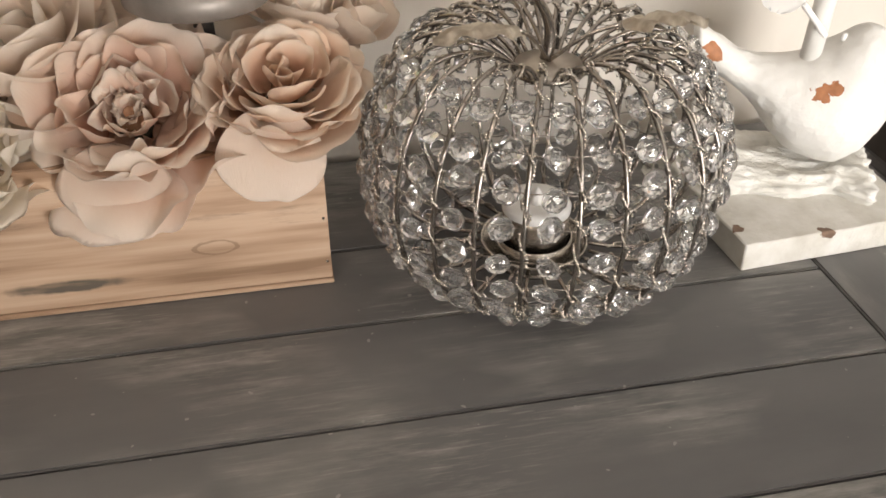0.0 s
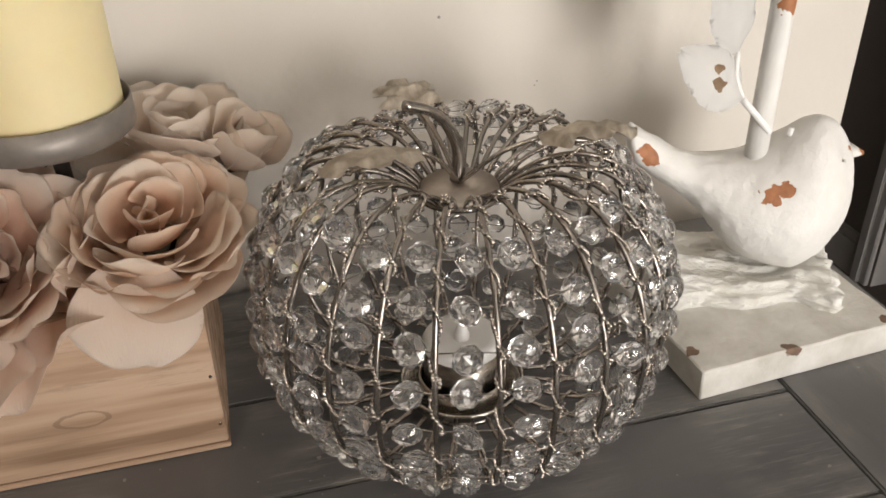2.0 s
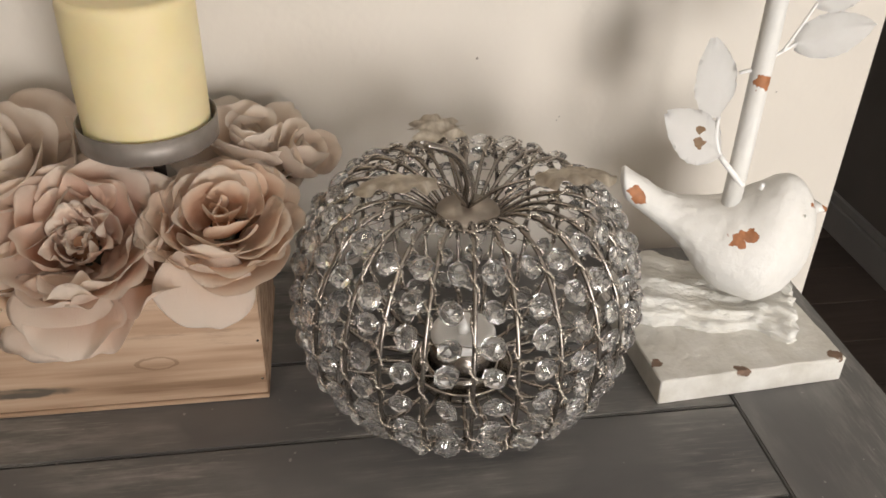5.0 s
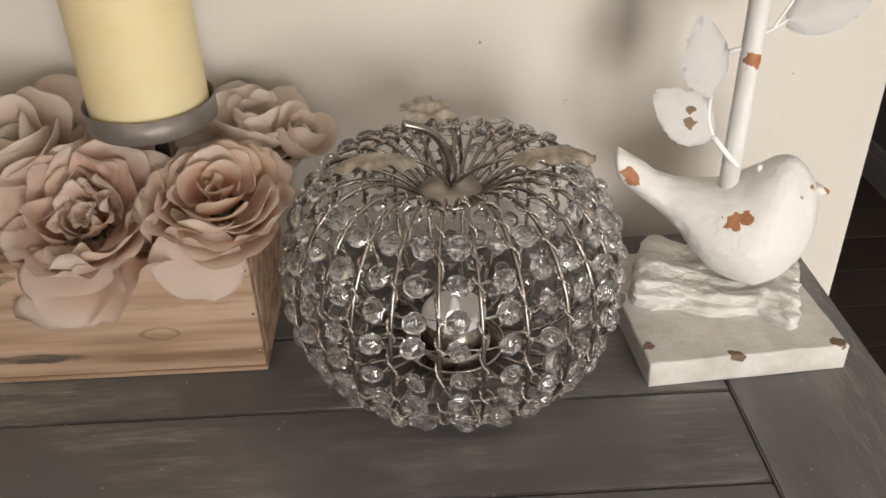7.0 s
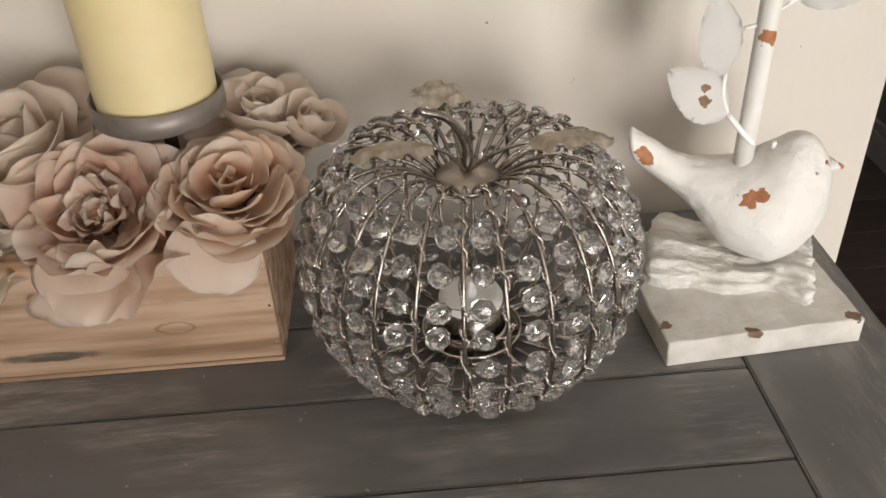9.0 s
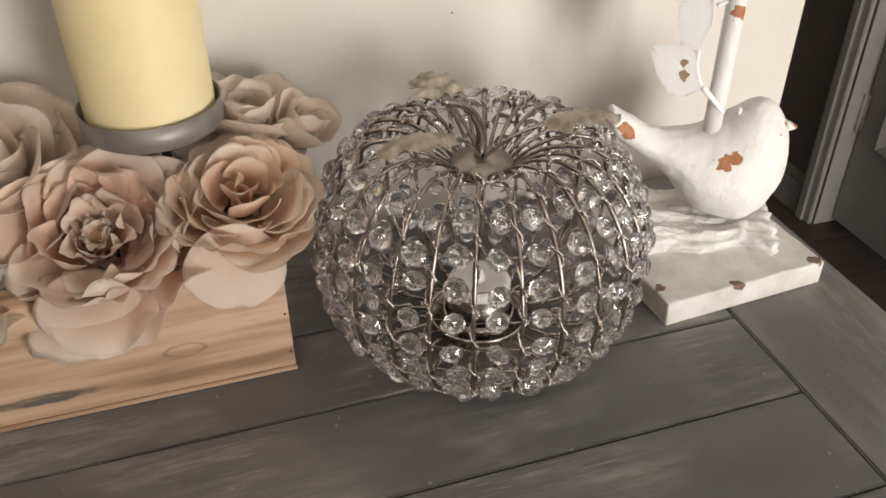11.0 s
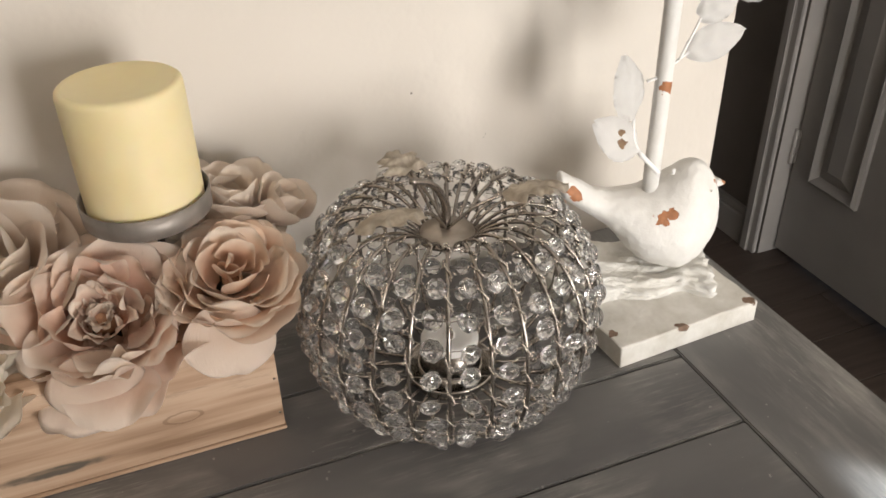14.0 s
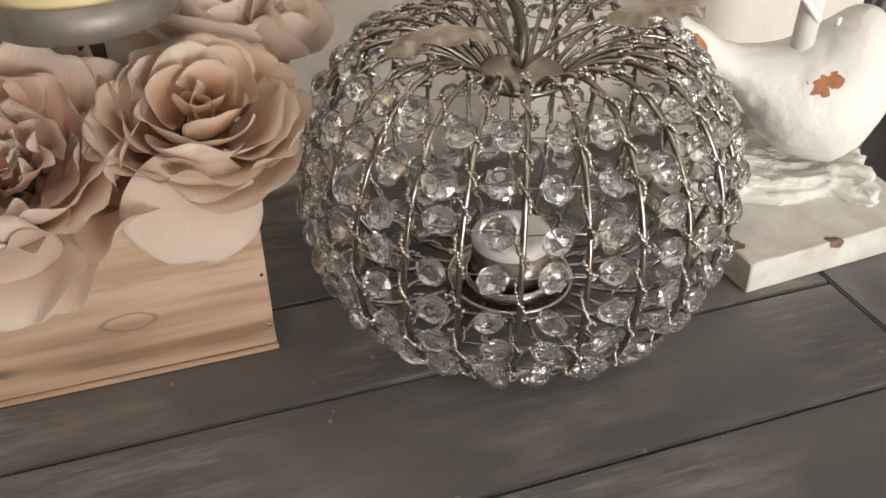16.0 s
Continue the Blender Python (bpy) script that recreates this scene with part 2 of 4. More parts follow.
M_WHITEPLASTIC = plain("white_plastic", (0.74, 0.73, 0.71), (0.78, 0.77, 0.75), 30, 0.4, 0, 0)
M_FOAM = plain("brown_floral_foam", (0.06, 0.045, 0.033), (0.10, 0.08, 0.055), 40, 0.95, 0, 0.6, 120, dist=0.002)
M_STALK = plain("dark_stalk", (0.05, 0.045, 0.03), (0.09, 0.08, 0.05), 60, 0.8, 0, 0.3, 160)
M_LINEN = plain("white_ruffled_fabric", (0.78, 0.78, 0.77), (0.84, 0.84, 0.83), 60, 0.9, 0, 0.4, 260)
for _m in (M_LINEN,):
    _t = _m.node_tree
    _tr, _mx = _t.nodes.new("ShaderNodeBsdfTranslucent"), _t.nodes.new("ShaderNodeMixShader")
    _tr.inputs[0].default_value, _mx.inputs[0].default_value = (0.85, 0.85, 0.85, 1), 0.45
    _t.links.new(_t.nodes["Principled BSDF"].outputs[0], _mx.inputs[1])
    _t.links.new(_tr.outputs[0], _mx.inputs[2])
    _t.links.new(_mx.outputs[0], _t.nodes["Material Output"].inputs[0])
M_WHITE_WIRE = chipped("white_pole_paint", (0.70, 0.685, 0.65), (0.78, 0.765, 0.735), [(0.0, -0.0056, 0.0805, 0.0045)], bscale=240, bumps=0.2)
M_WHITE_LEAF = chipped("white_leaf_paint", (0.85, 0.84, 0.82), (0.89, 0.88, 0.865), [], bscale=260, bumps=0.0)
M_WHITE_LEAF_CHIP = chipped("white_leaf_paint_flaked", (0.85, 0.84, 0.82), (0.89, 0.88, 0.865), [(-0.002, 0.018, 0.0, 0.0036), (0.0035, 0.0215, 0.0, 0.0030), (0.001, 0.0250, 0.0, 0.0020)], (0.42, 0.28, 0.17), bscale=260, bumps=0.0)
M_SLAB = chipped("white_slab_paint", (0.61, 0.585, 0.525), (0.80, 0.785, 0.745), [(-0.008, -0.056, 0.018, 0.0045), (-0.055, -0.04, 0.018, 0.0035), (0.053, -0.052, 0.018, 0.0038)], (0.25, 0.16, 0.11), bscale=110, bumps=0.85, dist=0.0018)
M_LOG = chipped("white_log_paint", (0.70, 0.68, 0.62), (0.82, 0.81, 0.775), [], bscale=170, bumps=0.9, dist=0.003, stretch=(0.8, 1.6, 1.6))
M_BIRD = chipped("white_bird_paint", (0.70, 0.685, 0.65), (0.78, 0.765, 0.735), [(0.0105, -0.0240, 0.0870, 0.0046), (0.0035, -0.0250, 0.0850, 0.0042), (0.007, -0.0260, 0.0825, 0.0034), (-0.0515, -0.0098, 0.0985, 0.0044), (-0.0545, -0.0090, 0.1020, 0.0030), (0.0480, -0.008, 0.1015, 0.0036), (0.0570, 0, 0.0945, 0.0028)], bscale=150, bumps=0.95)
P_BLUSH = petal_cloth("blush_tan_petal", (0.92, 0.79, 0.67), (0.82, 0.60, 0.45), (0.58, 0.31, 0.19))
P_MAUVE = petal_cloth("dusty_pink_petal", (0.93, 0.81, 0.71), (0.83, 0.62, 0.50), (0.56, 0.28, 0.18))
P_PALE = petal_cloth("pale_beige_petal", (0.91, 0.82, 0.73), (0.89, 0.77, 0.665), (0.80, 0.62, 0.50))
P_WHITE = petal_cloth("off_white_petal", (0.96, 0.875, 0.79), (0.95, 0.835, 0.735), (0.92, 0.76, 0.63))
P_HEART = plain("tan_flower_heart", (0.36, 0.19, 0.11), (0.55, 0.33, 0.21), 160, 0.9, 0, 0.6, 400)
P_CREAM = petal_cloth("cream_petal", (0.93, 0.87, 0.78), (0.91, 0.83, 0.70), (0.85, 0.71, 0.50))


# ---- mesh helpers ----
def part(name, bm, material, parent=None, label="", smooth=True, m=None):
    """Links a bmesh as one mesh object, under a thing or a part if one is given."""
    me = bpy.data.meshes.new(name)
    bmesh.ops.recalc_face_normals(bm, faces=bm.faces)
    bm.to_mesh(me)
    bm.free()
    me.materials.append(material)
    if smooth:
        me.shade_smooth()
    return linked(name, me, parent, label, m)


def linked(name, me, parent=None, label="", m=None):
    ob = new(name, me)
    if m is not None:
        ob.matrix_basis = m
    ob.parent = parent
    return tagged(ob, label) if label else ob


def holder(name, label, category, m=None, group="", kind=""):
    ob = new(name)
    ob.empty_display_size = 0.02
    if m is not None:
        ob.matrix_basis = m
    return tagged(ob, label, category, group, kind)


def box_bm(x0, x1, y0, y1, z0, z1, bevel=0.0, seg=2):
    bm = bmesh.new()
    bmesh.ops.create_cube(bm, size=1, matrix=Matrix.Translation(((x0 + x1) / 2, (y0 + y1) / 2, (z0 + z1) / 2)) @ Matrix.Diagonal((x1 - x0, y1 - y0, z1 - z0, 1)))
    if bevel:
        bmesh.ops.bevel(bm, geom=list(bm.edges), offset=bevel, segments=seg, affect="EDGES")
    return bm


def lathe(profile, n=48, bm=None):
    """A turned form from (radius, z) pairs; ends at radius 0 are closed."""
    bm = bm or bmesh.new()
    rings = []
    for r, z in profile:
        if r < 1e-6:
            rings.append([bm.verts.new((0, 0, z))])
        else:
            rings.append([bm.verts.new((r * math.cos(2 * math.pi * k / n), r * math.sin(2 * math.pi * k / n), z)) for k in range(n)])
    for a, b in zip(rings, rings[1:]):
        for k in range(n):
            j = (k + 1) % n
            if len(a) == 1 and len(b) == 1:
                continue
            if len(a) == 1:
                bm.faces.new((a[0], b[k], b[j]))
            elif len(b) == 1:
                bm.faces.new((a[k], a[j], b[0]))
            else:
                bm.faces.new((a[k], a[j], b[j], b[k]))
    return bm


def tube(bm, pts, radius, sides=8, closed=False):
    """Sweeps a round section along points; radius is a number or one per point."""
    pts = [Vector(p) for p in pts]
    n = len(pts)
    rad = radius if isinstance(radius, (list, tuple)) else [radius] * n
    rings, up = [], None
    for k, p in enumerate(pts):
        a = pts[(k - 1) % n] if closed or k > 0 else p
        b = pts[(k + 1) % n] if closed or k < n - 1 else p
        d = (b - a).normalized()
        if up is None:
            up = d.orthogonal().normalized()
        up = (up - d * up.dot(d)).normalized()
        side = d.cross(up)
        rings.append([bm.verts.new(p + rad[k] * (math.cos(2 * math.pi * s / sides) * up + math.sin(2 * math.pi * s / sides) * side)) for s in range(sides)])
    for k in range(n if closed else n - 1):
        a, b = rings[k], rings[(k + 1) % n]
        for s in range(sides):
            bm.faces.new((a[s], a[(s + 1) % sides], b[(s + 1) % sides], b[s]))
    if not closed:
        bm.faces.new(rings[0])
        bm.faces.new(rings[-1])
    return bm


def spline(ctrl, n):
    """Catmull-Rom points through ctrl."""
    c = [Vector(p) for p in ctrl]
    c = [2 * c[0] - c[1]] + c + [2 * c[-1] - c[-2]]
    out = []
    for k in range(n):
        f = k / (n - 1) * (len(c) - 3)
        i = min(int(f), len(c) - 4)
        u = f - i
        a, b, d, e = c[i:i + 4]
        out.append(0.5 * (2 * b + (d - a) * u + (2 * a - 5 * b + 4 * d - e) * u * u + (3 * b - a - 3 * d + e) * u ** 3))
    return out


# ---- the room ----


def structure(name, bm, material, label, category, smooth=False):
    return tagged(part(name, bm, material, None, "", smooth), label, category, kind="structure")


floor = structure("floor", box_bm(-2.7, 3.4, -3.2, 4.2, FLOOR_Z - 0.1, FLOOR_Z - 0.012), M_FLOOR, "dark brown plank floor in shade", "floor")
structure("ceiling", box_bm(-2.7, 3.4, -3.2, 4.2, CEIL_Z, CEIL_Z + 0.1), M_CEIL, "plain white painted ceiling", "ceiling")
wall_back = structure("wall_back", box_bm(-2.6, WALL_X, WALL_Y, WALL_Y + 0.12, FLOOR_Z, CEIL_Z, 0.004), M_WALL, "cream textured plaster wall behind the table", "wall")
structure("wall_hall_left", box_bm(WALL_X - 0.12, WALL_X, WALL_Y + 0.12, 4.1, FLOOR_Z, CEIL_Z), M_HALL, "hall wall round the corner, shade put in its colour", "wall")
structure("wall_hall_end", box_bm(WALL_X, 1.43, 4.0, 4.1, FLOOR_Z, CEIL_Z), M_HALL, "wall closing the hall, shade put in its colour", "wall")
structure("wall_left", box_bm(-2.7, -2.6, -3.1, WALL_Y + 0.12, FLOOR_Z, CEIL_Z), M_WALL, "cream painted side wall", "wall")
structure("wall_right", box_bm(3.2, 3.3, -3.1, 0.55, FLOOR_Z, CEIL_Z), M_WALL, "cream painted side wall", "wall")
structure("wall_right_return", box_bm(1.43, 3.3, 0.55, 0.65, FLOOR_Z, CEIL_Z), M_WALL, "added unseen cream wall return", "wall")
DOOR_Y0, DOOR_Y1, DOOR_TOP, HALL_X = 0.74, 1.41, 1.27, 1.43
structure("wall_hall_right", box_bm(HALL_X, HALL_X + 0.12, DOOR_Y1, 4.1, FLOOR_Z, CEIL_Z), M_HALL, "taupe hall wall beside the door, shade put in its colour", "wall")
structure("wall_hall_right_near", box_bm(HALL_X, HALL_X + 0.12, 0.65, DOOR_Y0, FLOOR_Z, CEIL_Z), M_HALL, "taupe hall wall beside the door, shade put in its colour", "wall")
structure("wall_hall_right_above", box_bm(HALL_X, HALL_X + 0.12, DOOR_Y0, DOOR_Y1, DOOR_TOP, CEIL_Z), M_HALL, "taupe hall wall above the door, shade put in its colour", "wall")


def front_wall():
    """The wall behind the walk, with its window."""
    x0, x1, z0, z1 = 0.52, 1.9, -0.70, 1.12
    w = holder("wall_front", "cream painted wall with a large window", "wall", kind="structure")
    for a, b, c, d in ((0.37, x0, FLOOR_Z, CEIL_Z), (x1, 3.2, FLOOR_Z, CEIL_Z), (x0, x1, FLOOR_Z, z0), (x0, x1, z1, CEIL_Z)):
        part("wall_piece", box_bm(a, b, -3.1, -3.0, c, d), M_WALL, w, "", False)
    win = holder("window_1", "tall white framed glazed door letting in daylight", "window", kind="structure")
    for a, b, c, d in ((x0, x0 + 0.05, z0, z1), (x1 - 0.05, x1, z0, z1), (x0 + 0.05, x1 - 0.05, z0, z0 + 0.05), (x0 + 0.05, x1 - 0.05, z1 - 0.05, z1)):
        part("window_frame", box_bm(a, b, -3.08, -3.02, c, d, 0.004), M_CEIL, win, "", False)


front_wall()
# unseen walls added to cut the window light on the table's left
structure("shade_wall_near", box_bm(-2.6, 0.47, -1.3, -1.2, FLOOR_Z, CEIL_Z), M_WALL, "added cream wall facing the table, shading its left end", "wall")
structure("shade_wall_return", box_bm(0.37, 0.47, -3.0, -1.3, FLOOR_Z, CEIL_Z), M_WALL, "added unseen cream wall return", "wall")


def hall_door():
    """A panelled door, closed, with its casing and hinge."""
    d = holder("door_1", "panelled door standing closed, its paint greyed for dimness", "door", kind="structure")
    x = HALL_X + 0.045
    part("door_slab", box_bm(x, x + 0.035, DOOR_Y0 + 0.003, DOOR_Y1 - 0.003, FLOOR_Z + 0.012, DOOR_TOP - 0.004, 0.002), M_DOOR, d, "", False)
    for y0, y1 in ((1.205, 1.345), (0.805, 0.945)):
        for z0, z1 in ((-0.54, 0.10), (0.28, 1.12)):
            bm = bmesh.new()
            loops = []
            for inset, depth in ((0, -0.004), (0.008, -0.010), (0.018, -0.002), (0.024, 0.004), (0.05, -0.006)):
                loops.append([bm.verts.new((x - 0.001 + depth - 0.004, yy, zz)) for yy, zz in ((y0 + inset, z0 + inset), (y1 - inset, z0 + inset), (y1 - inset, z1 - inset), (y0 + inset, z1 - inset))])
            for a, b in zip(loops, loops[1:]):
                for k in range(4):
                    bm.faces.new((a[k], a[(k + 1) % 4], b[(k + 1) % 4], b[k]))
            bm.faces.new(loops[-1])
            # the rim of the moulding reaches back to the slab
            back = [bm.verts.new((x + 0.004, v.co.y, v.co.z)) for v in loops[0]]
            for k in range(4):
                bm.faces.new((loops[0][k], loops[0][(k + 1) % 4], back[(k + 1) % 4], back[k]))
            part("door_panel", bm, M_DOOR, d, "", False)
    for zc in (-0.478, 0.25, 1.0):
        hg = part("hinge", box_bm(x - 0.007, x - 0.0005, DOOR_Y1 - 0.012, DOOR_Y1 - 0.004, zc - 0.040, zc + 0.040, 0.001), M_TRIM, d, "painted hinge", False)
        bm = bmesh.new()
        tube(bm, [(x - 0.010, DOOR_Y1 - 0.004, zc - 0.042), (x - 0.010, DOOR_Y1 - 0.004, zc + 0.042)], 0.005, 10)
        part("hinge_pin", bm, M_TRIM, hg)
    c = holder("trim", "stepped door casing, pale paint greyed for dimness", "door casing", kind="structure")
    for y0, y1 in ((DOOR_Y1 + 0.004, DOOR_Y1 + 0.052), (DOOR_Y0 - 0.052, DOOR_Y0 - 0.004)):
        part("casing_board", box_bm(HALL_X - 0.012, HALL_X - 0.0005, y0, y1, FLOOR_Z, DOOR_TOP + 0.07, 0.002), M_TRIM, c, "", False)
        part("casing_moulding", box_bm(HALL_X - 0.02, HALL_X - 0.0125, y0 + 0.016, y1 - 0.007, FLOOR_Z, DOOR_TOP + 0.07, 0.003), M_TRIM, c, "", False)
    part("casing_head", box_bm(HALL_X - 0.012, HALL_X - 0.0005, DOOR_Y0 - 0.0035, DOOR_Y1 + 0.0035, DOOR_TOP + 0.006, DOOR_TOP + 0.07, 0.002), M_TRIM, c, "", False)
    part("door_jamb", box_bm(HALL_X, HALL_X + 0.1, DOOR_Y1 - 0.0005, DOOR_Y1 + 0.0035, FLOOR_Z, DOOR_TOP, 0.001), M_TRIM, c, "", False)
    b = holder("baseboard", "moulded baseboard, pale paint greyed for dimness", "baseboard", kind="structure")
    part("base_board", box_bm(HALL_X - 0.014, HALL_X - 0.0005, DOOR_Y1 + 0.053, 3.99, FLOOR_Z, FLOOR_Z + 0.075, 0.002), M_TRIM, b, "", False)
    part("base_moulding", box_bm(HALL_X - 0.009, HALL_X - 0.0005, DOOR_Y1 + 0.053, 3.99, FLOOR_Z + 0.0755, FLOOR_Z + 0.10, 0.003), M_TRIM, b, "", False)


hall_door()


# unseen fixture added above the warm fill
def fill_lamp():
    lamp = holder("fill_lamp", "unseen ceiling fixture added for the warm fill light", "ceiling lamp", pose(-0.5, -0.45, CEIL_Z))
    part("lamp_plate", lathe([(0, 0), (0.19, 0), (0.19, -0.02), (0, -0.02)]), M_CEIL, lamp)
    part("lamp_rim", lathe([(0.19, -0.02), (0.2, -0.02), (0.2, -0.045), (0.19, -0.045), (0.19, -0.02)]), M_CUP, lamp, "silver rim")


fill_lamp()


# floor boards, laid along x
rng_floor = random.Random(8)
for row in range(57):
    y0, cut = -3.2 + 0.13 * row, -2.7
    while cut < 3.39:
        end = min(3.4, cut + rng_floor.uniform(1.2, 2.2)) if cut < 2.2 else 3.4
        lx, ly = (end - cut - 0.0015) / 2, 0.0642
        part("board", box_bm(-lx, lx, -ly, ly, -0.0115, 0, 0.001, 1), M_FLOOR, floor, "", False, pose((cut + end) / 2, y0 + 0.065, FLOOR_Z))
        cut = end


# ---- console table ----
END_X, EDGE_X, LEFT_X, FRONT_Y, BACK_Y, TOP_T = 0.423, 0.516, -0.86, 0.172, 0.612, 0.024
SEAMS = [FRONT_Y, 0.240, 0.308, 0.376, 0.444, 0.510, BACK_Y]
table = holder("console_table", "grey painted console table with worn chalky plank top", "table", pose(0, 0, FLOOR_Z))
GAP = 0.0006


def plank(x0, x1, y0, y1, turned=False, parent=None):
    lx, ly = x1 - x0, y1 - y0
    if turned:
        lx, ly = ly, lx
    bm = box_bm(-lx / 2, lx / 2, -ly / 2, ly / 2, -TOP_T, 0, 0.0010, 2)
    m = pose((x0 + x1) / 2, (y0 + y1) / 2, -FLOOR_Z, 0, 0, 90 if turned else 0)
    return part("plank", bm, M_TABLE_END if turned else M_TABLE, parent or table, "", False, m)


for y0, y1 in zip(SEAMS, SEAMS[1:]):
    plank(LEFT_X + 0.093 + GAP, END_X - GAP, y0 + GAP, y1 - GAP)
plank(END_X + GAP, EDGE_X, FRONT_Y, BACK_Y, True)
plank(LEFT_X, LEFT_X + 0.093 - GAP, FRONT_Y, BACK_Y, True)
part("subtop", box_bm(LEFT_X + 0.02, EDGE_X - 0.02, FRONT_Y + 0.02, BACK_Y - 0.02, 0.76 - TOP_T - 0.012, 0.76 - TOP_T - 0.0005), M_IRON, table, "", False)
for x0, x1, y0, y1 in ((LEFT_X + 0.04, EDGE_X - 0.04, FRONT_Y + 0.03, FRONT_Y + 0.05), (LEFT_X + 0.04, EDGE_X - 0.04, BACK_Y - 0.05, BACK_Y - 0.03),
                       (LEFT_X + 0.03, LEFT_X + 0.05, FRONT_Y + 0.06, BACK_Y - 0.06), (EDGE_X - 0.05, EDGE_X - 0.03, FRONT_Y + 0.06, BACK_Y - 0.06)):
    part("apron", box_bm(x0, x1, y0, y1, 0.62, 0.7225, 0.002), M_TABLE, table, "", False)
for x in (LEFT_X + 0.05, EDGE_X - 0.05):
    for y in (FRONT_Y + 0.05, BACK_Y - 0.05):
        part("leg", box_bm(x - 0.028, x + 0.028, y - 0.028, y + 0.028, 0, 0.7225, 0.003), M_TABLE, table, "", False)


# ---- beaded wire pumpkin ----
PUMPKIN = (0.2675, 0.4865, 0.0)
RIBS = 26
PROFILE = [(0.0165, 0.1145), (0.022, 0.120), (0.034, 0.1275), (0.049, 0.1305), (0.064, 0.1265), (0.0770, 0.115), (0.0868, 0.098),
           (0.0918, 0.078), (0.0918, 0.055), (0.0868, 0.034), (0.0755, 0.0172), (0.061, 0.0088), (0.046, 0.0076), (0.0305, 0.0092)]


def rib_line(n):
    return spline([(r, 0, z) for r, z in PROFILE], n)


def crystal_bm(r):
    """An eight-sided cut glass bead: a small flat table, star facets and a pointed back."""
    bm = bmesh.new()

    def ring(rad, z, turn=0.0):
        return [bm.verts.new((rad * math.cos(a), rad * math.sin(a), z)) for a in (2 * math.pi * (k + turn) / 8 for k in range(8))]

    ga, gb = ring(r, 0.0006), ring(r, -0.0006)
    for k in range(8):
        bm.faces.new((ga[k], ga[(k + 1) % 8], gb[(k + 1) % 8], gb[k]))
    for g, s in ((ga, 1), (gb, -1)):
        mid = ring(0.62 * r, s * 0.0027, 0.5)
        top = bm.verts.new((0, 0, s * 0.0038))
        for k in range(8):
            j = (k + 1) % 8
            bm.faces.new((g[k], g[j], mid[k]))
            bm.faces.new((g[j], mid[j], mid[k]))
            bm.faces.new((mid[k], mid[j], top))
    return bm


def metal_leaf_bm(length, width, seed):
    """A lobed leaf pressed from sheet metal, veined and bent."""
    rng = random.Random(seed)
    bm = bmesh.new()
    rows, n = [], 33
    for i in range(n):
        v = i / (n - 1)
        w = width * 0.5 * math.sin(math.pi * min(1, v * 0.93 + 0.07)) ** 0.6 * (1 + 0.26 * math.cos(v * 9.4 * math.pi)) * (1.12 - 0.4 * v)
        row = []
        for j in range(9):
            u = j / 4 - 1
            vein = 0.0014 * math.cos((v * 9 - abs(u) * 3.2) * 2)
            z = 0.004 * math.sin(v * 2.6) - 0.0035 * u * u + vein + rng.uniform(-0.0003, 0.0003)
            row.append(bm.verts.new((u * w, v * length, z - 0.004 * v * v)))
        rows.append(row)
    for a, b in zip(rows, rows[1:]):
        for j in range(8):
            bm.faces.new((a[j], a[j + 1], b[j + 1], b[j]))
    bmesh.ops.solidify(bm, geom=list(bm.faces), thickness=0.0006)
    return bm


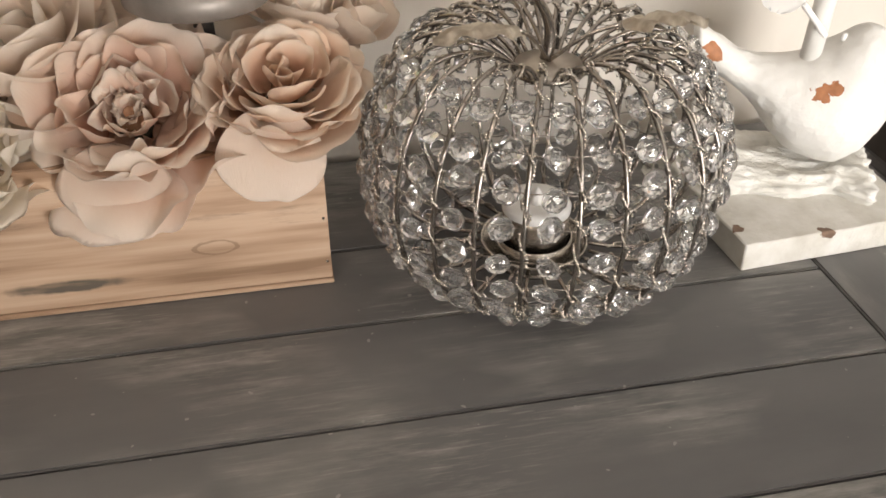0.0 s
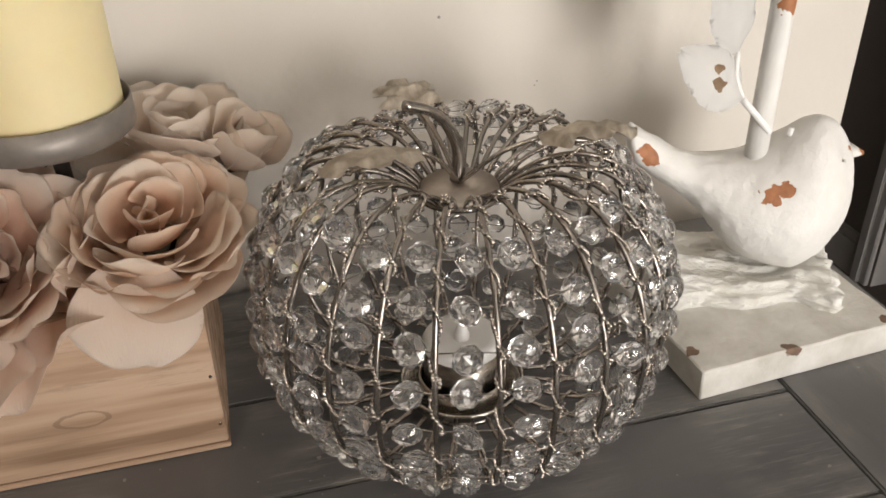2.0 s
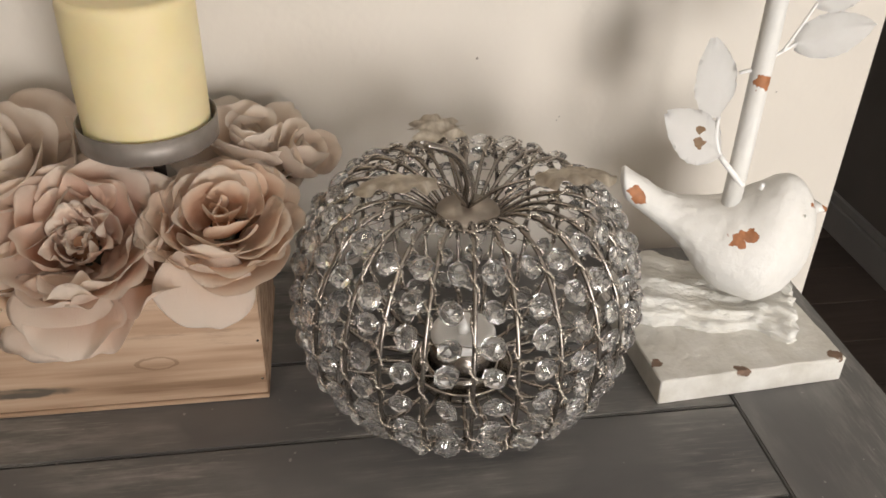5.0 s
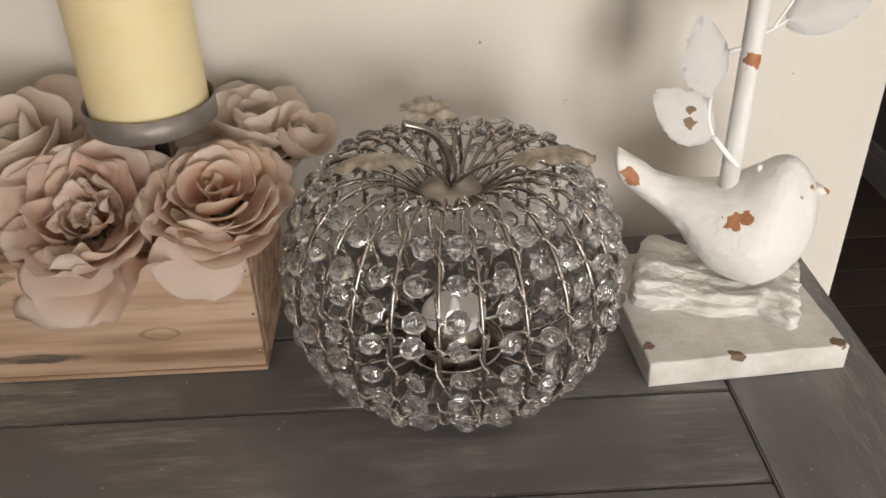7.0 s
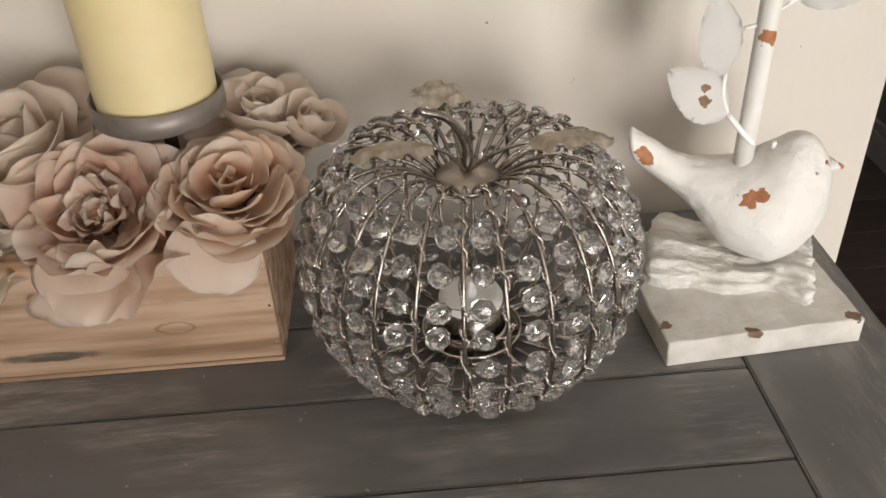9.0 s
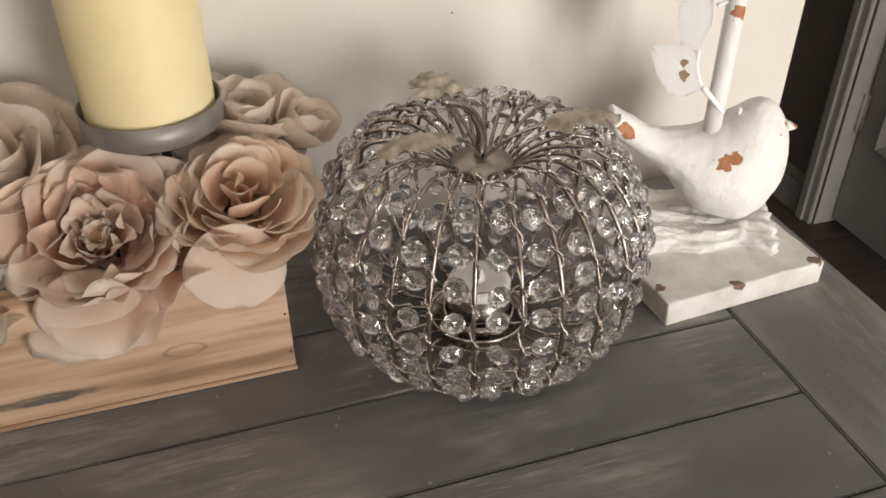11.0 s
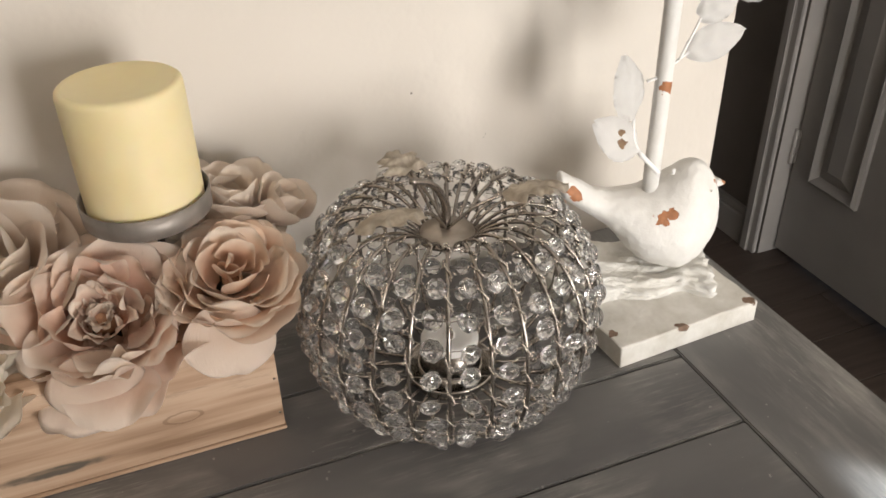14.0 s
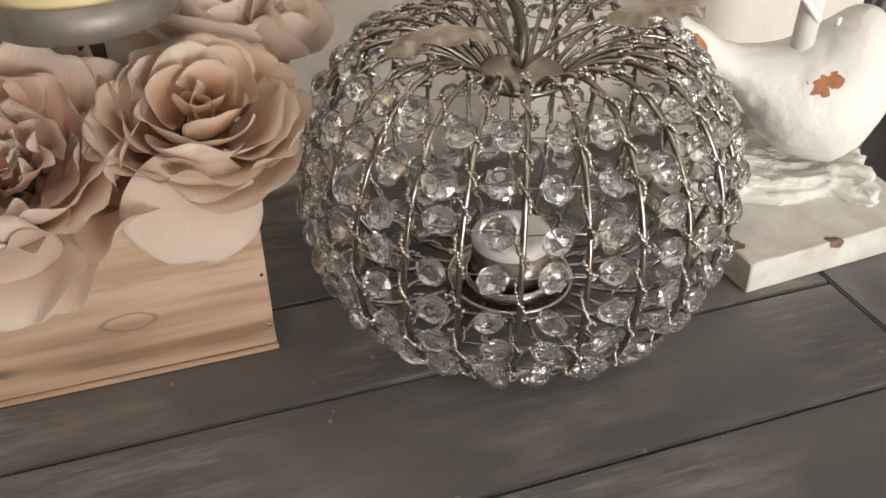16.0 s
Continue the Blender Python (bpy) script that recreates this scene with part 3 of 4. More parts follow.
def build_pumpkin():
    rng = random.Random(4)
    th = holder("pumpkin_lantern", "silver wire pumpkin lantern strung with clear faceted crystals", "lantern", pose(*PUMPKIN))
    line = rib_line(46)
    rib = tube(bmesh.new(), line, 0.00115, 8)
    rib_me = None
    strands = []
    for v in range(4):
        # thin wire wound round the rib, with tiny beads along it
        bm = bmesh.new()
        dense = rib_line(260)
        pts, ph = [], rng.uniform(0, 6)
        for k, p in enumerate(dense[44:-14]):
            ph += 0.34 + 0.4 * noise.noise((k * 0.06, v * 9.1, 0))
            off = 0.0019 + 0.0005 * noise.noise((k * 0.09, v, 3))
            d = (dense[min(k + 45, 259)] - dense[k + 43]).normalized()
            side = Vector((0, 1, 0))
            outw = d.cross(side)
            pts.append(p + off * (math.cos(ph) * outw + math.sin(ph) * side))
        tube(bm, pts, 0.00028, 4)
        for p in pts[1:-1]:
            if rng.random() < 0.93:
                s = rng.choice((0.0008, 0.0009, 0.00105))
                bmesh.ops.create_icosphere(bm, subdivisions=1, radius=s, matrix=Matrix.Translation(p + Vector([rng.uniform(-0.0003, 0.0003) for _ in range(3)])))
        # now and then a loose loop of beads stands off the rib
        for k in range(9 + 3 * v, len(pts) - 9, rng.choice((17, 21, 26))):
            c = pts[k] + 0.0012 * (pts[k] - dense[k + 44]).normalized()
            for q in range(4):
                a = 2 * math.pi * q / 5
                bmesh.ops.create_icosphere(bm, subdivisions=1, radius=0.0008, matrix=Matrix.Translation(c + 0.0014 * Vector((0.4 * math.sin(a), math.cos(a), math.sin(a)))))
        me = bpy.data.meshes.new("bead_strand")
        bm.to_mesh(me)
        bm.free()
        me.materials.append(M_BEADS)
        me.shade_smooth()
        strands.append(me)
    for k in range(RIBS):
        m = pose(0, 0, 0, 0, 0, 360 * (k + 0.5) / RIBS - 90 + rng.uniform(-0.8, 0.8)) @ Matrix.Scale(1 + rng.uniform(-0.008, 0.008), 4)
        if rib_me is None:
            ob = part("wire_rib", rib, M_STEEL, th, "", True, m)
            rib_me = ob.data
        else:
            ob = linked("wire_rib", rib_me, th, "", m)
        linked("bead_strand", strands[k % 4], ob)
    # rows of crystals between the ribs
    dense = rib_line(400)
    length = [0.0]
    for a, b in zip(dense, dense[1:]):
        length.append(length[-1] + (b - a).length)
    i0 = next(i for i, p in enumerate(dense) if p.x > 0.0695)
    rows = 9
    first, last = length[i0], length[-1] - 0.031
    mes = []
    for r in (0.0064, 0.0068, 0.0061):
        me = bpy.data.meshes.new("crystal")
        bm = crystal_bm(r)
        bmesh.ops.recalc_face_normals(bm, faces=bm.faces)
        bm.to_mesh(me)
        bm.free()
        me.materials.append(M_CRYSTAL)
        mes.append(me)
    for q in range(rows):
        s = first + (last - first) * q / (rows - 1)
        i = min(range(len(length)), key=lambda j: abs(length[j] - s))
        p, d = dense[i], (dense[min(i + 2, 399)] - dense[max(i - 2, 0)]).normalized()
        nrm = Vector((-d.z, 0, d.x))
        if nrm.x * p.x < 0 and p.z > 0.02:
            nrm = -nrm
        if p.z < 0.03 and nrm.z > 0:
            nrm = -nrm
        ring = []
        for k in range(RIBS * 2):
            a = math.radians(360 * k / (RIBS * 2) - 90)
            rr = p.x + (0.0004 if k % 2 else -0.0006)
            ring.append((rr * math.cos(a), rr * math.sin(a), p.z + 0.0008 * noise.noise((k * 0.7, q, 0))))
        part("cross_wire", tube(bmesh.new(), ring, 0.0003, 5, True), M_STEEL, th)
        for k in range(RIBS):
            a = 360 * k / RIBS - 90 + rng.uniform(-1.3, 1.3)
            base = Vector((p.x, 0, p.z)) + nrm * 0.0012 + d * rng.uniform(-0.0022, 0.0022)
            tilt = nrm.to_track_quat("Z", "Y").to_matrix().to_4x4()
            wob = pose(0, 0, 0, rng.gauss(0, 10), rng.gauss(0, 19), rng.uniform(0, 45))
            linked("crystal", rng.choice(mes), th, "", pose(0, 0, 0, 0, 0, a) @ Matrix.Translation(base) @ tilt @ wob)
    # hub, stem, leaves
    part("hub_disc", lathe([(0, 0.1135), (0.0165, 0.1135), (0.0172, 0.115), (0.0165, 0.1168), (0.004, 0.1172), (0, 0.1172)]), M_HUB, th, "round silver hub plate")
    bm = bmesh.new()
    tube(bm, [(0.0172 * math.cos(a), 0.0172 * math.sin(a), 0.1135) for a in (2 * math.pi * k / 40 for k in range(40))], 0.0016, 8, True)
    part("hub_ring", bm, M_STEEL, th)
    stem = spline([(0.0, 0.004, 0.1165), (0.001, 0.004, 0.130), (-0.004, 0.001, 0.143), (-0.012, -0.003, 0.1525), (-0.0235, -0.0055, 0.1575)], 26)
    part("stem", tube(bmesh.new(), stem, [0.0034 - 0.0013 * min(1, k / 16) for k in range(26)], 10), M_STEEL, th, "curved silver stem")
    leaf_data = (((-0.018, -0.006, 0.1370), 96, 3, 14, 0.042, 0.030), ((0.033, -0.006, 0.1365), -98, 4, -14, 0.042, 0.032), ((-0.008, 0.040, 0.1385), 12, 10, 4, 0.027, 0.030))
    for n_, ((x, y, z), yaw, rise, roll, ln, wd) in enumerate(leaf_data):
        leaf = part("metal_leaf", metal_leaf_bm(ln, wd, n_), M_LEAFMETAL, th, "pressed champagne metal leaf", True, pose(x, y, z, rise, roll, yaw))
        bm = bmesh.new()
        tube(bm, spline([(0, 0, 0.1175), (x * 0.5, y * 0.5, (0.1175 + z) / 2 + 0.003), (x, y, z)], 10), 0.0011, 7)
        part("leaf_wire", bm, M_STEEL, th)
    # candle cup
    cup = part("candle_cup", lathe([(0.0, 0.0060), (0.0203, 0.0060), (0.0203, 0.0150), (0.0213, 0.0150), (0.0213, 0.0052), (0.0, 0.0052)]), M_CUP, th, "polished silver candle cup")
    flange = part("cup_flange", lathe([(0.0214, 0.0075), (0.0285, 0.0070), (0.0300, 0.0085), (0.0302, 0.0118), (0.0295, 0.0126), (0.0287, 0.0118), (0.0284, 0.0092), (0.0214, 0.0090), (0.0214, 0.0075)], 64), M_CUP, th)
    # thin dark plates paint in the shade of the flange's open slots
    for a in (38, 142, 218, 322, 90, 270):
        part("slot_plate", box_bm(0.0232, 0.0268, -0.0008, 0.0008, 0.0086, 0.0093), M_IRON, flange, "dark plate for a shaded slot", False, pose(0, 0, 0, 0, 0, a))
    part("cup_foot", lathe([(0.0, 0.0), (0.024, 0.0), (0.024, 0.002), (0.012, 0.004), (0.012, 0.0052), (0, 0.0052)]), M_CUP, th)


build_pumpkin()


def build_tealight():
    th = holder("tealight", "battery tealight with white top in the silver cup", "candle", pose(PUMPKIN[0], PUMPKIN[1], 0.0062))
    part("body", lathe([(0, 0), (0.0186, 0), (0.0188, 0.012), (0.0192, 0.013), (0.0192, 0.0145), (0.0188, 0.0155), (0.0188, 0.0252), (0, 0.0252)], 40), M_STEEL, th, "silver tealight body")
    part("top", lathe([(0.0188, 0.0253), (0.0190, 0.028), (0.0180, 0.0300), (0.014, 0.0308), (0.008, 0.029), (0, 0.0285)], 40), M_WHITEPLASTIC, th, "white dished top")
    part("flame", lathe([(0.0036, 0.0285), (0.0038, 0.0310), (0.0026, 0.0350), (0.0007, 0.0382), (0, 0.0385)], 20), M_WHITEPLASTIC, th, "white plastic flame tip")


build_tealight()


# ---- bird lamp ----
def painted_leaf_bm(length, width, seed):
    rng = random.Random(seed)
    bm = bmesh.new()
    rows, n = [], 19
    for i in range(n):
        v = i / (n - 1)
        w = width * 0.5 * math.sin(math.pi * (0.04 + 0.94 * v) ** 0.85) ** 0.75 * (1 + 0.03 * math.sin(i * 2.4))
        row = []
        for j in range(9):
            u = j / 4 - 1
            rib = 0.0010 * math.exp(-(u / 0.14) ** 2) + 0.0005 * math.cos((v * 8 - abs(u) * 2) * 2.4)
            row.append(bm.verts.new((u * w, v * length, 0.0022 * math.sin(v * 3) - 0.003 * u * u * (1 - v * 0.5) + rib)))
        rows.append(row)
    for a, b in zip(rows, rows[1:]):
        for j in range(8):
            bm.faces.new((a[j], a[j + 1], b[j + 1], b[j]))
    bmesh.ops.solidify(bm, geom=list(bm.faces), thickness=0.0011)
    return bm


def face_pose(base, tip, normal):
    """A pose at base whose y runs to tip and whose z leans to normal."""
    y = (Vector(tip) - Vector(base)).normalized()
    z = Vector(normal)
    z = (z - y * z.dot(y)).normalized()
    x = y.cross(z)
    m = Matrix((x, y, z)).transposed().to_4x4()
    return Matrix.Translation(base) @ m


def build_lamp():
    lamp = holder("table_lamp", "distressed white lamp with a bird on a log and ruffled shade", "lamp", pose(0.4315, 0.5085, 0))
    slab = box_bm(-0.0590, 0.0590, -0.056, 0.056, 0.0003, 0.018, 0.0008, 1)
    bmesh.ops.subdivide_edges(slab, edges=[e for e in slab.edges if e.calc_length() > 0.05], cuts=24, use_grid_fill=True)
    for v in slab.verts:
        v.co += 0.0006 * Vector(noise.noise_vector(v.co * 60)) * (0.3 if v.co.z < 0.004 else 1)
    part("slab", slab, M_SLAB, lamp, "chipped white slab base", True, pose(0, 0, 0, 0, 0, 3.9)).data.set_sharp_from_angle(angle=radians(38))
    # the log
    bm = bmesh.new()
    rings, n, ln = [], 88, 80
    for i in range(ln):
        s = i / (ln - 1)
        x = -0.049 + 0.098 * s
        end = min(1, 0.82 + 5 * s, 0.86 + 4 * (1 - s))
        ring = []
        for k in range(n):
            a = 2 * math.pi * k / n
            ca, sa = math.cos(a), math.sin(a)
            wy = 0.0335 + 0.004 * math.sin(s * 7) + 0.003 * math.sin(s * 13 + 1)
            hz = 0.0170 + 0.0022 * math.sin(s * 5 + 2)
            ridge = 0.0036 * abs(noise.noise((x * 55, ca * 6 + 3, sa * 6))) + 0.0016 * abs(noise.noise((x * 120, ca * 13, sa * 13 + 5)))
            groove = -ridge + noise.noise((x * 18, ca * 4, sa * 4)) * 0.0050 + noise.noise((x * 48, ca * 9, sa * 9)) * 0.0025 + noise.noise((x * 130, ca * 20, sa * 20)) * 0.0012
            rr = (abs(ca) ** 3 + abs(sa) ** 3) ** (-1 / 3) * 0.93
            knot = 0.006 * math.exp(-((x - 0.024) / 0.007) ** 2 - ((a - 3.75) / 0.28) ** 2) - 0.004 * math.exp(-((x - 0.024) / 0.0035) ** 2 - ((a - 3.75) / 0.13) ** 2)
            y = (wy * rr + groove + knot) * ca * end
            z = (hz * rr + groove + knot) * sa * end
            ring.append(bm.verts.new((x + 0.004 * noise.noise((s * 3, k * 0.5, 2)), y, 0.0178 + max(z, -0.0002) if sa < 0 else 0.0178 + z)))
        rings.append(ring)
    for a, b in zip(rings, rings[1:]):
        for k in range(n):
            bm.faces.new((a[k], a[(k + 1) % n], b[(k + 1) % n], b[k]))
    bm.faces.new(rings[0])
    bm.faces.new(rings[-1])
    part("log", bm, M_LOG, lamp, "rough white painted log", True, pose(0.002, 0.010, 0, 0, 0, -21))
    # the bird, one piece
    prof = [(-0.0625, 0.1125, 0.1050, 0.0050), (-0.0610, 0.1135, 0.0990, 0.0076), (-0.0580, 0.1120, 0.0930, 0.0090), (-0.049, 0.1070, 0.0865, 0.0098), (-0.040, 0.1015, 0.0800, 0.0112), (-0.031, 0.0975, 0.0735, 0.0140),
            (-0.022, 0.0958, 0.0650, 0.0185), (-0.012, 0.0955, 0.0525, 0.0245), (-0.001, 0.0965, 0.0425, 0.0295), (0.010, 0.1010, 0.0370, 0.0318), (0.020, 0.1085, 0.0345, 0.0320), (0.0285, 0.1142, 0.0350, 0.0300),
            (0.0365, 0.1142, 0.0385, 0.0260), (0.0435, 0.1095, 0.0455, 0.0210), (0.0490, 0.1020, 0.0540, 0.0158), (0.0524, 0.0935, 0.0640, 0.0100), (0.0538, 0.0860, 0.0720, 0.0050)]
    st = [(a, (t_ + b) / 2, (t_ - b) / 2, d) for a, t_, b, d in prof]
    st = [s for s in spline([(a, b, c) for a, b, c, d in st], 101)], [s for s in spline([(a, d, 0) for a, b, c, d in st], 101)]
    bm = bmesh.new()
    rings, n = [], 76
    for p, q in zip(*st):
        ring = []
        for k in range(n):
            a = 2 * math.pi * k / n
            w = q.y * (1 - (0.10 + 0.16 * min(1, max(0, (p.x - 0.005) / 0.02))) * math.sin(a))
            ring.append(bm.verts.new((p.x, w * math.cos(a), p.y + p.z * math.sin(a))))
        rings.append(ring)
    for a, b in zip(rings, rings[1:]):
        for k in range(n):
            bm.faces.new((a[k], a[(k + 1) % n], b[(k + 1) % n], b[k]))
    for ring in (rings[0], rings[-1]):
        c = bm.verts.new(sum((v.co for v in ring), Vector()) / n)
        for k in range(n):
            bm.faces.new((ring[k], ring[(k + 1) % n], c))
    for v in list(bm.verts):
        nz = noise.noise(v.co * 45) * 0.0006 + noise.noise(v.co * 140) * 0.0005 + noise.noise(Vector((v.co.x * 120, v.co.y * 420, v.co.z * 300))) * 0.0005
        v.co += Vector((0, v.co.y, v.co.z - 0.08)).normalized() * nz
    tipm = pose(0.0540, 0, 0.0950, 0, 100, 0)
    tip = bmesh.ops.create_cone(bm, segments=14, radius1=0.0045, radius2=0.0012, depth=0.0085, cap_ends=True, matrix=tipm)
    for side in (-1, 1):
        bmesh.ops.create_icosphere(bm, subdivisions=2, radius=0.0009, matrix=Matrix.Translation((0.0410, side * 0.0172, 0.0985)))
    bird = part("bird", bm, M_BIRD, lamp, "white painted bird with chipped orange patches", True, pose(-0.0045, 0.0065, 0, 0, 0, -14))
    # pole and leaves
    pz = 0.092
    pole = part("pole", tube(bmesh.new(), [(0, 0, z) for z in (0, 0.04, 0.08, 0.12, 0.16, 0.25)], 0.0056, 18), M_WHITE_WIRE, lamp, "white painted pole", True, pose(-0.0025, 0.0035, pz))
    part("pole_screw", tube(bmesh.new(), [(0.0115, -0.001, 0.1065), (0.012, -0.001, 0.1105)], 0.0014, 10), M_WHITE_LEAF, lamp)
    leaves = (((-0.0165, 0.002, 0.1275), (-0.0510, 0.005, 0.1545), 0.0285, M_WHITE_LEAF_CHIP), ((-0.0195, 0.008, 0.1490), (-0.0285, 0.012, 0.1935), 0.0265, M_WHITE_LEAF),
              ((0.0135, 0.004, 0.1915), (0.0565, 0.004, 0.2010), 0.0235, M_WHITE_LEAF), ((0.020, 0.004, 0.2130), (0.050, 0.006, 0.2290), 0.022, M_WHITE_LEAF))
    for k, (b, t_, w, mt) in enumerate(leaves):
        ln = (Vector(t_) - Vector(b)).length
        part("leaf", painted_leaf_bm(ln, w, k), mt, lamp, "white painted metal leaf", True, face_pose(b, t_, (0.12, -0.92, 0.3)))
    for ctrl, r in (([(-0.001, -0.002, 0.1105), (-0.008, -0.002, 0.118), (-0.0165, 0.002, 0.1280)], 0.0017), ([(-0.0165, 0.002, 0.1285), (-0.0195, 0.005, 0.138), (-0.0190, 0.008, 0.1500)], 0.0012),
                    ([(-0.003, 0.003, 0.176), (-0.008, 0.004, 0.1775), (-0.0135, 0.006, 0.1755)], 0.0011), ([(-0.002, 0.003, 0.183), (0.005, 0.003, 0.187), (0.0140, 0.004, 0.1920)], 0.0009),
                    ([(0.006, 0.002, 0.188), (0.013, 0.003, 0.200), (0.020, 0.004, 0.213)], 0.0008)):
        part("twig", tube(bmesh.new(), spline(ctrl, 9), r, 8), M_WHITE_LEAF, lamp)
    # shade with ragged ruffles
    bm = bmesh.new()
    n = 260
    prof = [(0.124, 0.267), (0.130, 0.274), (0.123, 0.284), (0.127, 0.292), (0.117, 0.303), (0.119, 0.315), (0.105, 0.36), (0.092, 0.43)]
    rings = []
    for i, (r, z) in enumerate(prof):
        ring = []
        for k in range(n):
            a = 2 * math.pi * k / n
            ruf = (0.008 * noise.noise((math.cos(a) * 5, math.sin(a) * 5, z * 20)) + 0.006 * noise.noise((math.cos(a) * 30, math.sin(a) * 30, z * 60))) * (1.2 if i < 2 else 0.7)
            dz = (0.005 * noise.noise((math.cos(a) * 7, math.sin(a) * 7, 7)) + 0.005 * noise.noise((math.cos(a) * 38, math.sin(a) * 38, 7))) if i == 0 else 0
            ring.append(bm.verts.new(((r + ruf) * math.cos(a), (r + ruf) * math.sin(a), z + dz)))
        rings.append(ring)
    for a, b in zip(rings, rings[1:]):
        for k in range(n):
            bm.faces.new((a[k], a[(k + 1) % n], b[(k + 1) % n], b[k]))
    bmesh.ops.solidify(bm, geom=list(bm.faces), thickness=0.0012)
    shade = part("shade", bm, M_LINEN, lamp, "white ruffled fabric shade", True, pose(-0.0025, 0.0035, 0))
    bm = bmesh.new()
    for a in (0, 120, 240):
        c, s = math.cos(radians(a)), math.sin(radians(a))
        tube(bm, [(0.004 * c, 0.004 * s, 0.335), (0.106 * c, 0.100 * s, 0.335)], 0.0012, 6)
    part("shade_spider", bm, M_IRON, shade)


build_lamp()


# ---- flower box ----
BX0, BX1, BY0, BY1, BH, BT = -0.31, 0.1537, 0.4815, 0.590, 0.085, 0.009


def build_box():
    th = holder("wooden_box", "long raw pine planter box with nailed corners", "box", pose((BX0 + BX1) / 2, (BY0 + BY1) / 2, 0.0005))
    lx, ly = (BX1 - BX0) / 2, (BY1 - BY0) / 2
    part("front_board", box_bm(-lx, lx, -ly, -ly + BT, 0.0032, BH, 0.0006), M_PINE, th, "", False)
    part("back_board", box_bm(-lx, lx, ly - BT, ly, 0.0032, BH, 0.0006), M_PINE, th, "", False)
    for s in (-1, 1):
        a, b = sorted((s * lx, s * (lx - BT)))
        part("end_board", box_bm(a, b, -ly + BT + 0.0003, ly - BT - 0.0003, 0.0032, BH, 0.0006), M_PINE, th, "", False)
    part("bottom_board", box_bm(-lx - 0.0006, lx + 0.0006, -ly - 0.0008, ly + 0.0008, 0.0, 0.0028, 0.0005), M_PINE, th, "", False)
    for z, mt in ((0.0145, M_CUP), (0.042, M_IRON), (0.072, M_IRON)):
        part("nail", tube(bmesh.new(), [(lx - 0.0022, -ly + 0.002, z), (lx - 0.0022, -ly - 0.00025, z)], 0.0008, 8), mt, th)
    foam = part("floral_foam", box_bm(BX0 + 0.012, BX1 - 0.012, BY0 + 0.012, BY1 - 0.012, 0.0105, 0.070, 0.004), M_FOAM, None, "", False)
    tagged(foam, "dark brown floral foam filling the planter box", "floral foam")


build_box()


def petal_bm(rng, length, width, a0, a1, cup, ruffle, offset=0.0, lip=0.0, n=19, notch=0.04, base=0.42):
    """A round petal: it leaves the axis at angle a0 (degrees) and bends to a1; cup curls its sides inward, lip rolls its rim out."""
    bm = bmesh.new()
    uv = bm.loops.layers.uv.new("UVMap")
    sx, sy, ph = rng.uniform(0, 50), rng.uniform(0, 50), rng.uniform(0, 6.28)
    skew, cleft = rng.uniform(-0.10, 0.10), rng.uniform(-0.25, 0.25)
    steps, mid, x, z = 40, [], offset, 0.0
    for i in range(steps + 5):
        f = i / steps
        ang = radians(a0 + (a1 - a0) * min(f, 1) ** 1.15 + 60 * lip * max(0, (f - 0.70) / 0.30) ** 1.4)
        mid.append((x, z, ang))
        x += math.sin(ang) * length / steps
        z += math.cos(ang) * length / steps
    grid = []
    for i in range(n):
        b = 2 * i / (n - 1) - 1
        row = []
        for j in range(n):
            a = 2 * j / (n - 1) - 1
            # a square grid drawn to a disc, so that the rim is round all along
            px, py = a * math.sqrt(1 - b * b / 2), b * math.sqrt(1 - a * a / 2)
            rho = min(1.0, math.hypot(px, py))
            f = (py + 1) / 2
            f *= 1 + skew * px * 0.5 - notch * math.exp(-((px - cleft) / 0.16) ** 2) * f ** 4 + 0.035 * f * noise.noise((sx + px * 2.2, sy, 9))
            k = max(0, min(steps + 3, f * steps))
            i0 = int(k)
            q = k - i0
            cx, cz, ang = (mid[i0][c] * (1 - q) + mid[i0 + 1][c] * q for c in range(3))
            out = Vector((math.cos(ang), 0, -math.sin(ang)))
            taper = min(1.0, max(0.0, f / 0.62))
            w = width * 0.5 * (base + (1 - base) * taper * taper * (3 - 2 * taper)) * 1.06
            edge = rho ** 4 * max(0, f) ** 0.8
            turn = math.atan2(px, py + 0.3)
            wave = ruffle * (0.75 * noise.noise((sx + px * 1.2, sy + py * 1.1, 0.3)) * (0.25 + edge) + edge * (0.50 * math.sin(turn * 2.6 + ph) + 0.34 * math.sin(turn * 5.1 + ph * 2.3) + 0.30 * noise.noise((sx, turn * 3.2, sy)) + 0.10 * math.sin(turn * 8.3 + ph * 3.7)))
            u = px
            p = Vector((cx, 0, cz)) + Vector((0, u * w * (1 - 0.20 * cup * u * u), 0)) - out * (cup * w * (0.42 * u * u + 0.10 * u ** 4)) + out * wave
            row.append((bm.verts.new(p), (j / (n - 1), rho * 0.35 + 0.65 * min(1, max(0, f)))))
        grid.append(row)
    for a, b in zip(grid, grid[1:]):
        for j in range(n - 1):
            f = bm.faces.new((a[j][0], a[j + 1][0], b[j + 1][0], b[j][0]))
            for lp, q in zip(f.loops, (a[j][1], a[j + 1][1], b[j + 1][1], b[j][1])):
                lp[uv].uv = q
    bmesh.ops.solidify(bm, geom=list(bm.faces), thickness=0.00040)
    return bm


